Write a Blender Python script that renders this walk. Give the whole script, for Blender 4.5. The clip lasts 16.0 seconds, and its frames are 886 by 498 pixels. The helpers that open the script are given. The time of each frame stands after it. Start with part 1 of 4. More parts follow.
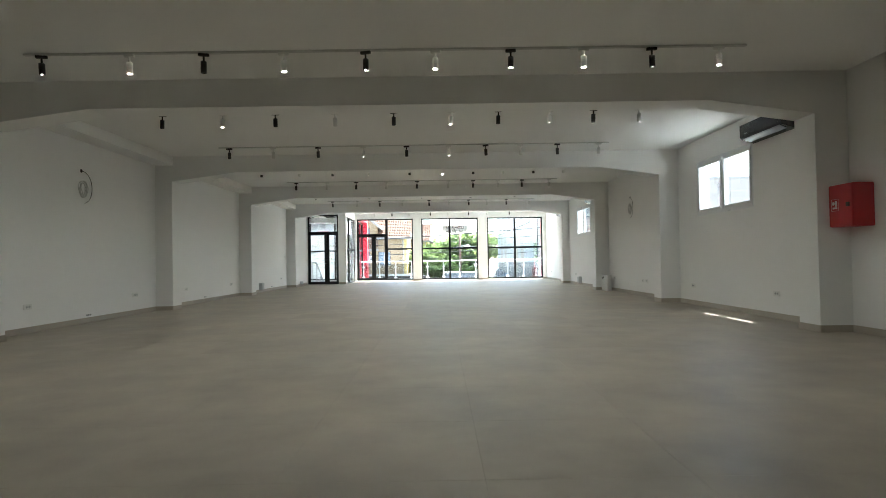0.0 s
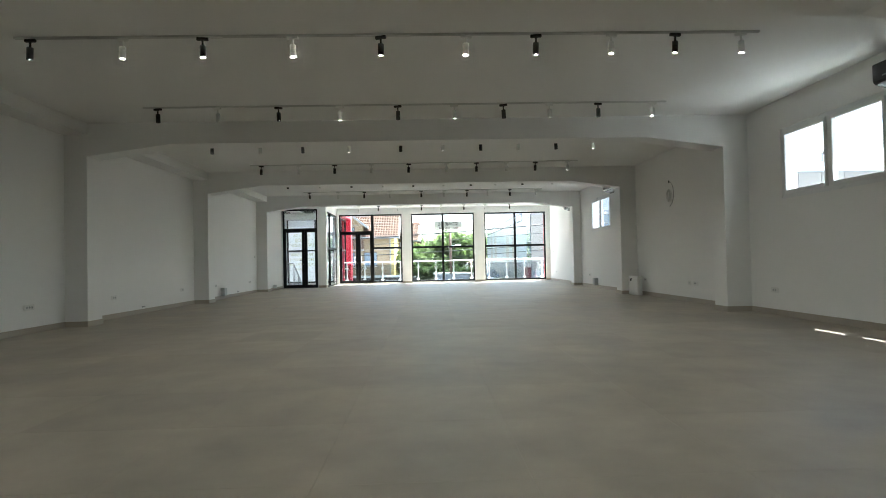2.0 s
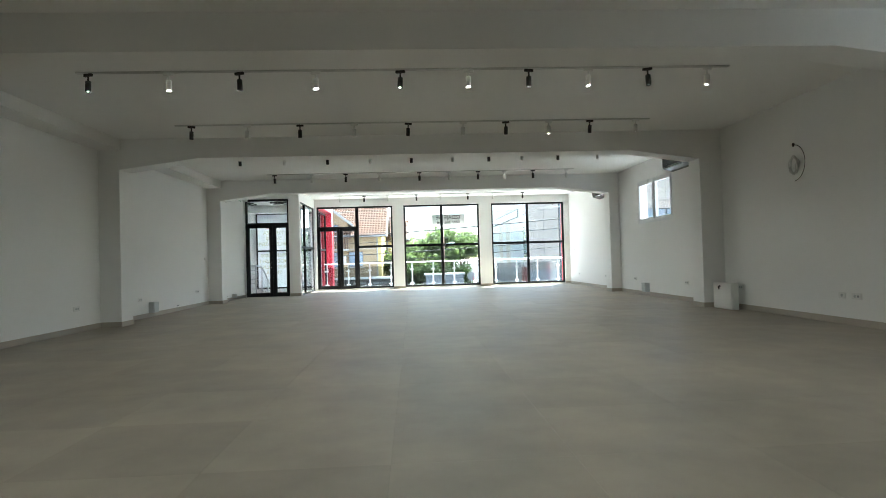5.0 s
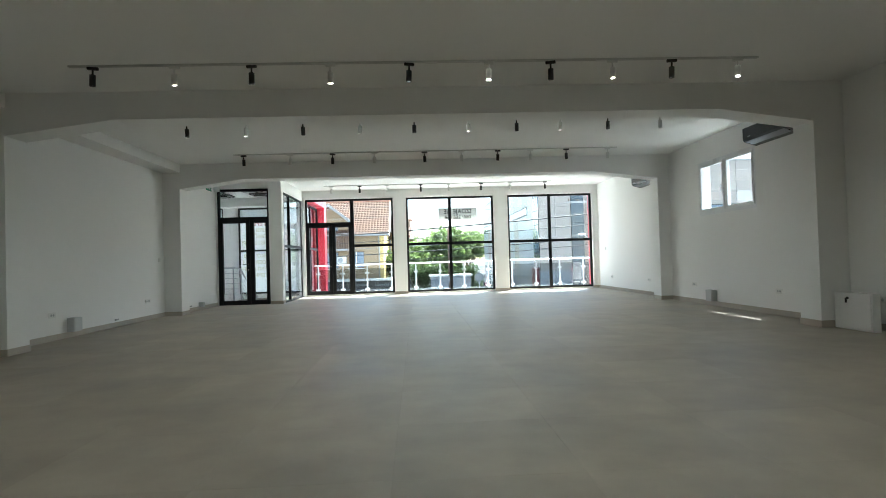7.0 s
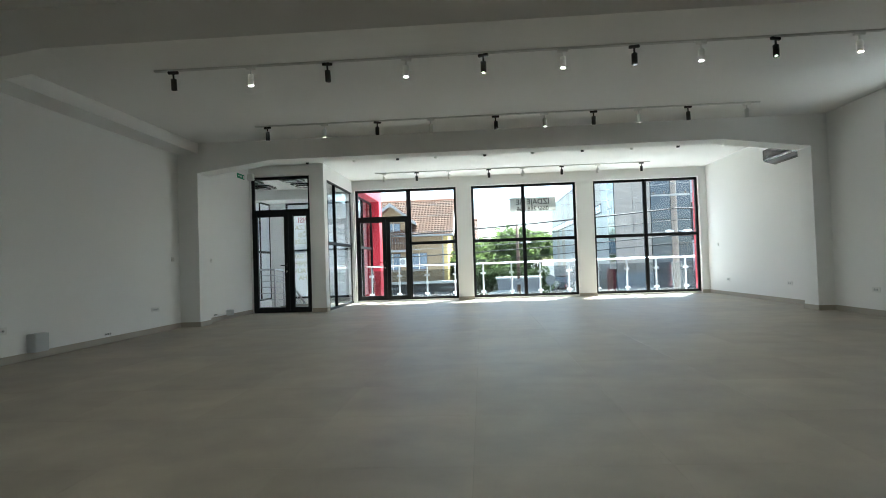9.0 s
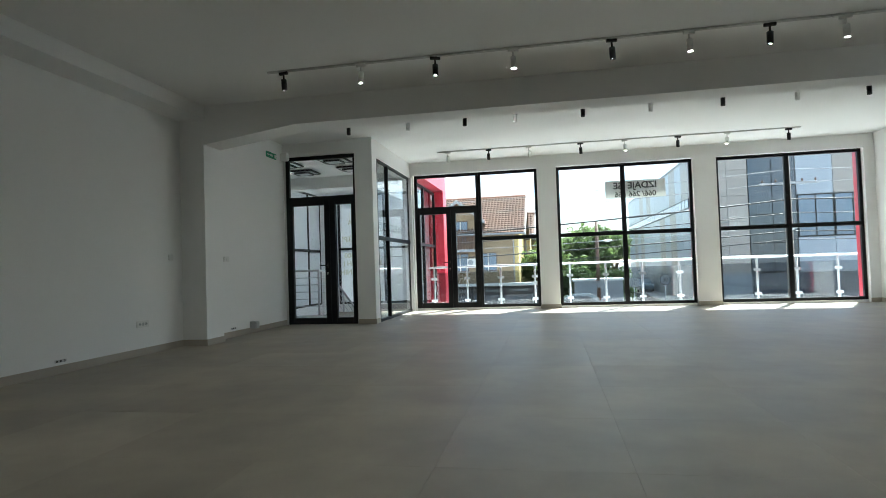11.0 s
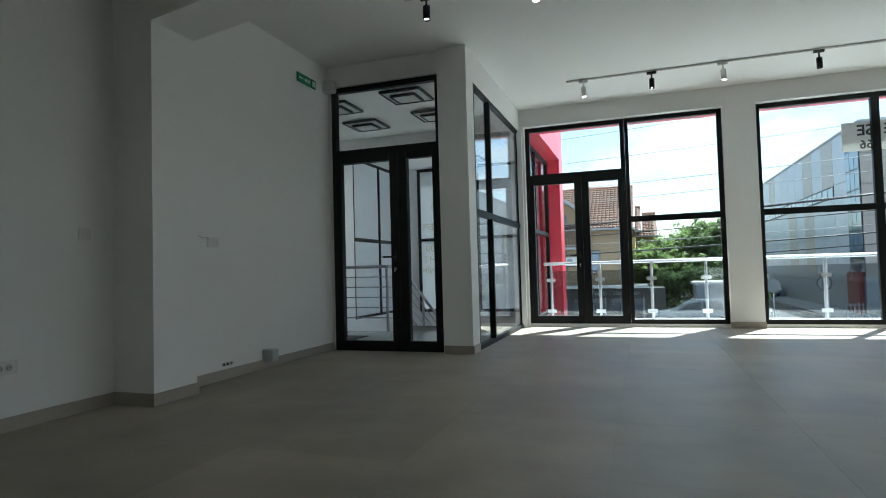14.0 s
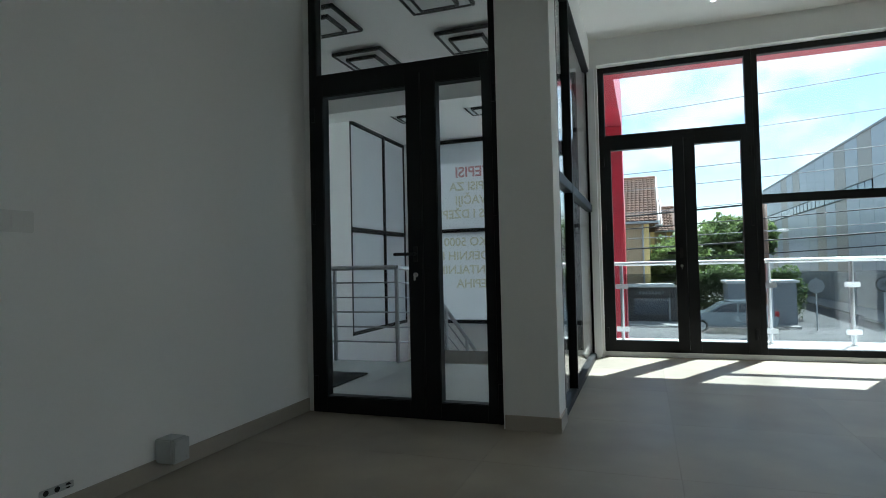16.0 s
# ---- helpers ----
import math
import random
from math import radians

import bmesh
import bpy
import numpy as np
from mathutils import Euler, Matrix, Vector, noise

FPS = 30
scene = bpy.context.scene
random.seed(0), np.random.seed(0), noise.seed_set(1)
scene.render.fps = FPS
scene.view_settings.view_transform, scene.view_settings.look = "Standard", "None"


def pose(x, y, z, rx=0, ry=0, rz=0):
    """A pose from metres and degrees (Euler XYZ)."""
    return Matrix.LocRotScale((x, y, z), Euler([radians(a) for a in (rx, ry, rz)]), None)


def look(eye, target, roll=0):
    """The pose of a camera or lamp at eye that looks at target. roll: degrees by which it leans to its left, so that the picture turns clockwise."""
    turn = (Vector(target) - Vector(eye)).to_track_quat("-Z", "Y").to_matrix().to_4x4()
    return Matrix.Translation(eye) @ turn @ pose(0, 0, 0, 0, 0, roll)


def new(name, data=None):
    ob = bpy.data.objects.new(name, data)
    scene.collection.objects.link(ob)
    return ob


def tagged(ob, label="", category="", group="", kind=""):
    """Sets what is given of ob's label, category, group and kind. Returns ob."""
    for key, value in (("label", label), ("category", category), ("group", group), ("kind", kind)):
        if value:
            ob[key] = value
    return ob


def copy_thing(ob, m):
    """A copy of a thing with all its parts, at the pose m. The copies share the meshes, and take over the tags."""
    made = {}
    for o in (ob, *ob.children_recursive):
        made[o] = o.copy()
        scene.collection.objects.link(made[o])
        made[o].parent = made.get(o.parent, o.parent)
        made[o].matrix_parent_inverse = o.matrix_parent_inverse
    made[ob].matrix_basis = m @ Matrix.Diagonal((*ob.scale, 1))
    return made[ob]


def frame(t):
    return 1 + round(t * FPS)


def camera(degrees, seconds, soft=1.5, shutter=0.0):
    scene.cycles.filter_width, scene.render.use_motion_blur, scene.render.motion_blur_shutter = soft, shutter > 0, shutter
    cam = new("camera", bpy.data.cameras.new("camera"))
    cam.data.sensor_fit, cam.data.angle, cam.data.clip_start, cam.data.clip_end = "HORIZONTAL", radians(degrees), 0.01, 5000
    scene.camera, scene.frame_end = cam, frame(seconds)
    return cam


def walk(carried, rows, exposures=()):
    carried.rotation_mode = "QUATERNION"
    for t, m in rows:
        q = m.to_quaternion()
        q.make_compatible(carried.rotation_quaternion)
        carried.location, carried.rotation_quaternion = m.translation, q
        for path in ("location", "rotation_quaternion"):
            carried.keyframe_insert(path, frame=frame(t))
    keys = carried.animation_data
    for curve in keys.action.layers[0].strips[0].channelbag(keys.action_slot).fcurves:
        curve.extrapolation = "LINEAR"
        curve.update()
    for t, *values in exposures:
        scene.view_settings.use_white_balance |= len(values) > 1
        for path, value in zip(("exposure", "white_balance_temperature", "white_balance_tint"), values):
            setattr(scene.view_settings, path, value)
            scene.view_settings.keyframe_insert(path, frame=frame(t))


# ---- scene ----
cam = camera(75.2, 16.0, soft=0.8)
EXPOSURES = ((0, 3.75, 6200, 2), (1.5, 3.5, 6180, 1), (2.5, 3.3, 6130, 0), (3.5, 3.4, 6130, 0), (6, 3.25, 6050, -2), (9, 2.8, 6030, -2), (12.5, 2.2, 5950, -3), (14.5, 1.85, 5800, -4), (16, 1.6, 5780, -4))
PATH = [
    (0, (0.911, -7.068, 0.937), (0.922, -5.069, 0.977), -0.90),
    (0.5, (0.884, -6.370, 0.935), (0.907, -4.371, 0.975), -0.90),
    (1, (0.840, -5.705, 0.935), (0.901, -3.706, 0.974), -1.00),
    (1.5, (0.710, -4.980, 0.925), (0.775, -2.982, 0.965), -1.00),
    (2, (0.670, -4.280, 0.905), (0.728, -2.281, 0.947), -1.19),
    (2.5, (0.590, -3.530, 0.885), (0.627, -1.531, 0.928), -1.20),
    (3, (0.580, -2.875, 0.915), (0.643, -0.876, 0.954), -1.34),
    (3.5, (0.540, -2.205, 0.950), (0.624, -0.207, 0.988), -1.54),
    (6, (0.246, 1.222, 0.980), (0.355, 3.219, 1.017), -1.60),
    (6.5, (0.271, 1.963, 0.983), (0.372, 3.960, 1.023), -1.70),
    (7, (0.331, 2.644, 1.003), (0.423, 4.642, 1.041), -1.70),
    (7.5, (0.314, 3.339, 1.023), (0.375, 5.338, 1.061), -1.80),
    (8, (0.332, 3.990, 1.010), (0.368, 5.989, 1.048), -1.80),
    (8.5, (0.314, 4.670, 0.969), (0.239, 6.668, 1.017), -1.90),
    (9, (0.260, 5.313, 0.939), (0.127, 7.308, 0.992), -1.90),
    (9.2, (0.248, 5.614, 0.944), (0.099, 7.607, 1.002), -2.00),
    (11.5, (-0.293, 8.716, 0.921), (-0.703, 10.672, 0.983), -1.70),
    (12, (-0.445, 9.386, 0.929), (-0.884, 11.336, 0.991), -1.60),
    (12.5, (-0.659, 10.024, 0.884), (-1.142, 11.964, 0.957), -1.74),
    (13, (-0.901, 10.670, 0.867), (-1.457, 12.590, 0.943), -1.64),
    (13.5, (-1.162, 11.285, 0.853), (-1.764, 13.191, 0.931), -1.64),
    (14, (-1.450, 11.867, 0.861), (-2.101, 13.756, 0.937), -1.59),
    (14.5, (-1.736, 12.454, 0.864), (-2.402, 14.337, 0.943), -1.69),
    (15, (-2.041, 13.079, 0.871), (-2.728, 14.955, 0.952), -1.53),
    (15.5, (-2.353, 13.652, 0.896), (-3.027, 15.533, 0.971), -1.62),
    (16, (-2.632, 14.283, 0.951), (-3.291, 16.164, 1.010), -1.30),
]
walk(cam, [(t, look(eye, target, roll)) for t, eye, target, roll in PATH], exposures=EXPOSURES)

# ---- light ----
SUN_AZ, SUN_EL = 29.0, 57.3        # degrees east of +y, height
world = bpy.data.worlds.new("sky")
scene.world = world
world.use_nodes = True
wn, wl = world.node_tree.nodes, world.node_tree.links
wbg = wn["Background"]
wsky = wn.new("ShaderNodeTexSky")
wsky.sky_type = "NISHITA"
wsky.sun_disc = False
wsky.sun_elevation = radians(SUN_EL)
wsky.sun_rotation = radians(SUN_AZ)
wsky.air_density, wsky.dust_density = 1.0, 0.6
wco = wn.new("ShaderNodeTexCoord")
wmap = wn.new("ShaderNodeMapping")
wmap.inputs["Scale"].default_value = (4.2, 4.2, 8.0)
wnoi = wn.new("ShaderNodeTexNoise")
wnoi.inputs["Scale"].default_value, wnoi.inputs["Detail"].default_value = 1.0, 8.0
wnoi.inputs["Roughness"].default_value = 0.55
wram = wn.new("ShaderNodeValToRGB")
wram.color_ramp.elements[0].position, wram.color_ramp.elements[1].position = 0.47, 0.56
wmix = wn.new("ShaderNodeMixRGB")
wmix.inputs["Color2"].default_value = (6.2, 6.8, 7.4, 1)
wl.new(wco.outputs["Generated"], wmap.inputs["Vector"])
wl.new(wmap.outputs["Vector"], wnoi.inputs["Vector"])
wl.new(wnoi.outputs["Fac"], wram.inputs["Fac"])
wl.new(wram.outputs["Color"], wmix.inputs["Fac"])
wl.new(wsky.outputs["Color"], wmix.inputs["Color1"])
wl.new(wmix.outputs["Color"], wbg.inputs["Color"])
wbg.inputs["Strength"].default_value = 0.068

sun = new("sun", bpy.data.lights.new("sun", "SUN"))
sun.data.energy, sun.data.angle, sun.data.color = 5.0, radians(0.53), (1.0, 0.99, 0.975)
sa, se = radians(SUN_AZ), radians(SUN_EL)
sun.matrix_world = look((20, 40, 60), (20 - math.sin(sa) * math.cos(se), 40 - math.cos(sa) * math.cos(se), 60 - math.sin(se)))

LAMP = 68.0                        # brightness of the spot heads' faces


# ---- materials ----
def mat(name, color, rough=0.5, metal=0.0, var=0.06, scale=6.0, fine=60.0, bump=0.02, spec=0.5, rnd=0.0, isl=0.0, coat=0.0, placed=False, rv=0.08):
    """A painted, plastic, metal or stone surface with variation at two scales."""
    m = bpy.data.materials.new(name)
    m.use_nodes = True
    n, l = m.node_tree.nodes, m.node_tree.links
    b = n["Principled BSDF"]
    co = n.new("ShaderNodeTexCoord")
    big = n.new("ShaderNodeTexNoise")
    big.inputs["Scale"].default_value, big.inputs["Detail"].default_value = scale * 0.25, 4
    small = n.new("ShaderNodeTexNoise")
    small.inputs["Scale"].default_value, small.inputs["Detail"].default_value = fine, 3
    where = n.new("ShaderNodeNewGeometry").outputs["Position"] if placed else co.outputs["Object"]
    l.new(where, big.inputs["Vector"])
    l.new(where, small.inputs["Vector"])
    mix = n.new("ShaderNodeMath")
    mix.operation = "MULTIPLY_ADD"
    mix.inputs[1].default_value = 0.35
    l.new(small.outputs["Fac"], mix.inputs[0])
    l.new(big.outputs["Fac"], mix.inputs[2])
    val = n.new("ShaderNodeMapRange")
    val.inputs["From Min"].default_value, val.inputs["From Max"].default_value = 0.35, 1.0
    val.inputs["To Min"].default_value, val.inputs["To Max"].default_value = 1 - var, 1 + var
    l.new(mix.outputs[0], val.inputs["Value"])
    out = val.outputs["Result"]
    if rnd or isl:
        src = n.new("ShaderNodeObjectInfo").outputs["Random"] if rnd else n.new("ShaderNodeNewGeometry").outputs["Random Per Island"]
        amp = rnd or isl
        r = n.new("ShaderNodeMapRange")
        r.inputs["To Min"].default_value, r.inputs["To Max"].default_value = 1 - amp, 1 + amp
        l.new(src, r.inputs["Value"])
        p = n.new("ShaderNodeMath")
        p.operation = "MULTIPLY"
        l.new(out, p.inputs[0])
        l.new(r.outputs["Result"], p.inputs[1])
        out = p.outputs[0]
    vm = n.new("ShaderNodeVectorMath")
    vm.operation = "SCALE"
    vm.inputs[0].default_value = color
    l.new(out, vm.inputs["Scale"])
    l.new(vm.outputs["Vector"], b.inputs["Base Color"])
    rr = n.new("ShaderNodeMapRange")
    rr.inputs["To Min"].default_value, rr.inputs["To Max"].default_value = max(rough - rv, 0.03), min(rough + rv, 1)
    l.new(big.outputs["Fac"], rr.inputs["Value"])
    l.new(rr.outputs["Result"], b.inputs["Roughness"])
    b.inputs["Metallic"].default_value = metal
    b.inputs["Specular IOR Level"].default_value = spec
    b.inputs["Coat Weight"].default_value = coat
    if bump:
        bp = n.new("ShaderNodeBump")
        bp.inputs["Strength"].default_value, bp.inputs["Distance"].default_value = min(1.0, bump * 10), 0.002
        l.new(small.outputs["Fac"], bp.inputs["Height"])
        l.new(bp.outputs["Normal"], b.inputs["Normal"])
    return m


def glass(name, tint, base=0.04):
    """A thin clear pane: see-through, with reflection rising towards grazing."""
    m = bpy.data.materials.new(name)
    m.use_nodes = True
    n, l = m.node_tree.nodes, m.node_tree.links
    n.remove(n["Principled BSDF"])
    tr = n.new("ShaderNodeBsdfTransparent")
    tr.inputs["Color"].default_value = (*tint, 1)
    gl = n.new("ShaderNodeBsdfGlossy")
    gl.inputs["Roughness"].default_value = 0.0
    lw = n.new("ShaderNodeLayerWeight")
    lw.inputs["Blend"].default_value = 0.5
    pw = n.new("ShaderNodeMath")
    pw.operation = "POWER"
    pw.inputs[1].default_value = 5.0
    ma = n.new("ShaderNodeMath")
    ma.operation = "MULTIPLY_ADD"
    ma.inputs[1].default_value, ma.inputs[2].default_value = 1 - base, base
    mx = n.new("ShaderNodeMixShader")
    l.new(lw.outputs["Facing"], pw.inputs[0])
    l.new(pw.outputs[0], ma.inputs[0])
    l.new(ma.outputs[0], mx.inputs["Fac"])
    l.new(tr.outputs[0], mx.inputs[1])
    l.new(gl.outputs[0], mx.inputs[2])
    l.new(mx.outputs[0], n["Material Output"].inputs["Surface"])
    return m


def translucent(name, color, amount):
    m = mat(name, color, 0.6, var=0.03)
    n, l = m.node_tree.nodes, m.node_tree.links
    t = n.new("ShaderNodeBsdfTranslucent")
    t.inputs["Color"].default_value = (*color, 1)
    mx = n.new("ShaderNodeMixShader")
    mx.inputs["Fac"].default_value = amount
    l.new(n["Principled BSDF"].outputs[0], mx.inputs[1])
    l.new(t.outputs[0], mx.inputs[2])
    l.new(mx.outputs[0], n["Material Output"].inputs["Surface"])
    return m


def leafy(name, color):
    """Leaves that let some sunlight through."""
    m = mat(name, color, 0.6, var=0.25, scale=1.5, fine=8, isl=0.35, bump=0)
    n, l = m.node_tree.nodes, m.node_tree.links
    t = n.new("ShaderNodeBsdfTranslucent")
    t.inputs["Color"].default_value = (color[0] * 1.5, color[1] * 1.6, color[2] * 1.1, 1)
    mx = n.new("ShaderNodeMixShader")
    mx.inputs["Fac"].default_value = 0.45
    l.new(n["Principled BSDF"].outputs[0], mx.inputs[1])
    l.new(t.outputs[0], mx.inputs[2])
    l.new(mx.outputs[0], n["Material Output"].inputs["Surface"])
    return m


def tint(name, color):
    """Coloured see-through print on glass or cloth."""
    m = bpy.data.materials.new(name)
    m.use_nodes = True
    n, l = m.node_tree.nodes, m.node_tree.links
    n.remove(n["Principled BSDF"])
    t = n.new("ShaderNodeBsdfTransparent")
    t.inputs["Color"].default_value = (*color, 1)
    l.new(t.outputs[0], n["Material Output"].inputs["Surface"])
    return m


def emitter(name, color, strength):
    m = bpy.data.materials.new(name)
    m.use_nodes = True
    b = m.node_tree.nodes["Principled BSDF"]
    b.inputs["Base Color"].default_value = (0.8, 0.8, 0.8, 1)
    b.inputs["Emission Color"].default_value = (*color, 1)
    b.inputs["Emission Strength"].default_value = strength
    return m


PLASTER = mat("white_plaster", (0.88, 0.878, 0.865), 0.85, var=0.03, scale=1.5, fine=90, bump=0.02, spec=0.2)
CEIL = mat("ceiling_paint", (0.88, 0.878, 0.865), 0.9, var=0.02, scale=1.0, fine=70, bump=0.015, spec=0.2)
TILE = mat("beige_porcelain_tile", (0.282, 0.246, 0.197), 0.48, var=0.36, scale=4.2, fine=3.2, bump=0.0, spec=0.42, rnd=0.065, placed=True, rv=0.16)
HALLT = mat("pale_polished_hall_tile", (0.50, 0.50, 0.485), 0.22, var=0.06, scale=3, bump=0.004)
GROUT = mat("beige_grout", (0.19, 0.17, 0.14), 0.9, var=0.08)
BASE = mat("beige_tile_skirting", (0.42, 0.375, 0.315), 0.45, var=0.1, scale=5, bump=0.01)
DARK = mat("anthracite_powder_coat", (0.008, 0.009, 0.011), 0.5, spec=0.3, var=0.08, fine=200, bump=0.01)
RUBBER = mat("black_gasket", (0.01, 0.01, 0.01), 0.6)
PVC = mat("white_pvc", (0.82, 0.83, 0.84), 0.3, var=0.02)
PLASTIC = mat("white_plastic", (0.78, 0.78, 0.76), 0.35, var=0.02)
PLASTICG = mat("light_grey_plastic", (0.52, 0.54, 0.54), 0.45, var=0.04)
BLACKP = mat("matt_black_metal", (0.012, 0.012, 0.012), 0.4, var=0.05)
WHITEP = mat("matt_white_metal", (0.72, 0.72, 0.70), 0.4, var=0.03)
TRACKW = mat("white_track_aluminium", (0.62, 0.62, 0.60), 0.4, var=0.04)
ACGREY = mat("anthracite_gloss_plastic", (0.035, 0.036, 0.042), 0.22, var=0.05)
ACLOW = mat("grey_satin_plastic", (0.16, 0.165, 0.18), 0.3, var=0.05)
REDP = mat("red_enamel", (0.42, 0.015, 0.02), 0.35, var=0.06)
DKRED = mat("dark_red_panel", (0.16, 0.02, 0.03), 0.5)
REDF = mat("red_facade_panel", (0.45, 0.025, 0.05), 0.3, var=0.05, scale=2)
GREEN = mat("green_sign_plastic", (0.01, 0.27, 0.13), 0.4, var=0.03)
STEEL = mat("brushed_stainless_steel", (0.50, 0.51, 0.53), 0.34, metal=1.0, var=0.05, fine=150)
ALU = mat("aluminium_profile", (0.55, 0.57, 0.6), 0.35, metal=0.9, var=0.05)
BRASS = mat("steel_lock", (0.5, 0.48, 0.44), 0.3, metal=1.0)
WIREM = mat("white_cable_sheath", (0.62, 0.62, 0.6), 0.5)
# paler than WIREB: sunlight on the thin cables is put into the colour
CABLEG = mat("sunlit_grey_cable", (0.22, 0.22, 0.23), 0.6)
WIREB = mat("dark_cable_sheath", (0.02, 0.02, 0.022), 0.6)
GLASS = glass("clear_glazing", (0.985, 0.99, 0.99))
GLASSB = glass("grey_tinted_balustrade_glass", (0.70, 0.72, 0.73))
FILM = translucent("white_window_film", (0.70, 0.72, 0.74), 0.27)
BANNER = translucent("banner_fabric", (0.70, 0.70, 0.67), 0.42)
PRINT = tint("dark_print", (0.45, 0.45, 0.44))
PRINTY = tint("pale_yellow_print", (0.93, 0.91, 0.80))
PRINTR = tint("red_print", (0.88, 0.66, 0.66))
LIT = emitter("lit_lamp_face", (1.0, 0.97, 0.90), LAMP)
PANEL = mat("opal_acrylic", (0.62, 0.63, 0.62), 0.35, var=0.02)
CONC = mat("balcony_concrete_tile", (0.78, 0.77, 0.75), 0.7, var=0.08, scale=3)
ASPH = mat("asphalt", (0.11, 0.11, 0.112), 0.9, var=0.2, scale=1.0, fine=40, bump=0.05)
PAVE = mat("pale_pavement", (0.40, 0.39, 0.375), 0.85, var=0.12, scale=1.5)
GRASS = mat("dry_grass_ground", (0.10, 0.115, 0.05), 0.95, var=0.3, scale=1, fine=20)
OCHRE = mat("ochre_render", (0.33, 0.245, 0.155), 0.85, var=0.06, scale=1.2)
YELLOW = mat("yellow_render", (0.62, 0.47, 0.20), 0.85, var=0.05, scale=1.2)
ROOFT = mat("brown_clay_tile", (0.22, 0.105, 0.068), 0.85, var=0.15, scale=2, fine=12, rnd=0.22)
ROOFU = mat("roof_underlay", (0.12, 0.075, 0.055), 0.9, var=0.1)
WOOD = mat("dark_stained_wood", (0.10, 0.055, 0.035), 0.6, var=0.2, scale=6)
FASC = mat("white_painted_fascia", (0.66, 0.66, 0.64), 0.6)
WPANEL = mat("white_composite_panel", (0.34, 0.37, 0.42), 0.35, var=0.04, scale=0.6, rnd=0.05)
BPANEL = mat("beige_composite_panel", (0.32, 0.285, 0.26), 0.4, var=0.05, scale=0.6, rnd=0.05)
DGLASS = mat("dark_curtain_glass", (0.045, 0.06, 0.085), 0.06, var=0.1, scale=0.5, bump=0, spec=0.8)
BGLASS = mat("blue_window_glass", (0.12, 0.17, 0.24), 0.06, var=0.1, bump=0, spec=0.8)
SHOP = mat("dark_shopfront", (0.045, 0.042, 0.042), 0.5, var=0.2, scale=3)
KIOSK = mat("grey_sheet_metal", (0.27, 0.29, 0.32), 0.5, var=0.05, scale=2)
CARP = mat("light_blue_grey_car_paint", (0.34, 0.40, 0.44), 0.25, metal=0.4, var=0.03, coat=0.6)
TYRE = mat("tyre_rubber", (0.015, 0.015, 0.015), 0.8)
POLE = mat("weathered_concrete_pole", (0.25, 0.21, 0.185), 0.85, var=0.12, scale=3)
BARK = mat("tree_bark", (0.10, 0.075, 0.05), 0.9, var=0.25, scale=6)
LEAF = leafy("green_foliage", (0.11, 0.15, 0.068))
HEDGEM = leafy("hedge_foliage", (0.075, 0.11, 0.048))
MATM = mat("dark_door_mat", (0.03, 0.03, 0.032), 0.95, var=0.2, fine=120, bump=0.08)
GREYSIGN = mat("grey_sign_back", (0.3, 0.31, 0.32), 0.5)


# ---- building helpers ----
def box(bm, x0, x1, y0, y1, z0, z1, bev=0.0):
    m = Matrix.Translation(((x0 + x1) / 2, (y0 + y1) / 2, (z0 + z1) / 2)) @ Matrix.Diagonal((abs(x1 - x0), abs(y1 - y0), abs(z1 - z0), 1))
    g = bmesh.ops.create_cube(bm, size=1, matrix=m)
    if bev:
        es = list({e for v in g["verts"] for e in v.link_edges})
        bmesh.ops.bevel(bm, geom=es, offset=bev, segments=2, affect="EDGES", clamp_overlap=True)
    return bm


def rod(bm, a, b, r, r2=None, seg=12):
    a, b = Vector(a), Vector(b)
    d = b - a
    m = Matrix.Translation((a + b) / 2) @ d.to_track_quat("Z", "Y").to_matrix().to_4x4()
    bmesh.ops.create_cone(bm, cap_ends=True, segments=seg, radius1=r, radius2=r if r2 is None else r2, depth=d.length, matrix=m)
    return bm


def prism(bm, outline, axis, a, b):
    """A solid of the given outline, from a to b along x or y."""
    def p(u, w, s):
        return (s, u, w) if axis == "x" else (u, s, w)
    va = [bm.verts.new(p(u, w, a)) for u, w in outline]
    vb = [bm.verts.new(p(u, w, b)) for u, w in outline]
    bm.faces.new(va), bm.faces.new(vb[::-1])
    for i in range(len(va)):
        j = (i + 1) % len(va)
        bm.faces.new((va[j], va[i], vb[i], vb[j]))
    bmesh.ops.recalc_face_normals(bm, faces=bm.faces)
    return bm


def B():
    return bmesh.new()


def mesh_of(name, bm, material, smooth=False):
    me = bpy.data.meshes.new(name)
    if smooth:
        for f in bm.faces:
            f.smooth = len(f.verts) == 4
    bm.to_mesh(me)
    bm.free()
    me.materials.append(material)
    return me


def part(name, bm, material, parent=None, label="", smooth=False):
    ob = new(name, mesh_of(name, bm, material, smooth))
    if parent:
        ob.parent = parent
    if label:
        tagged(ob, label)
    return ob


def thing(name, label, category, group="", kind="", at=None):
    """An empty at the base of a thing, to which its parts are parented; parts are modelled round its origin."""
    ob = new(name)
    if at is not None:
        ob.matrix_basis = at
    return tagged(ob, label, category, group, kind)


def setting(name, bm, material, label, category):
    return tagged(part(name, bm, material), label, category, kind="structure")


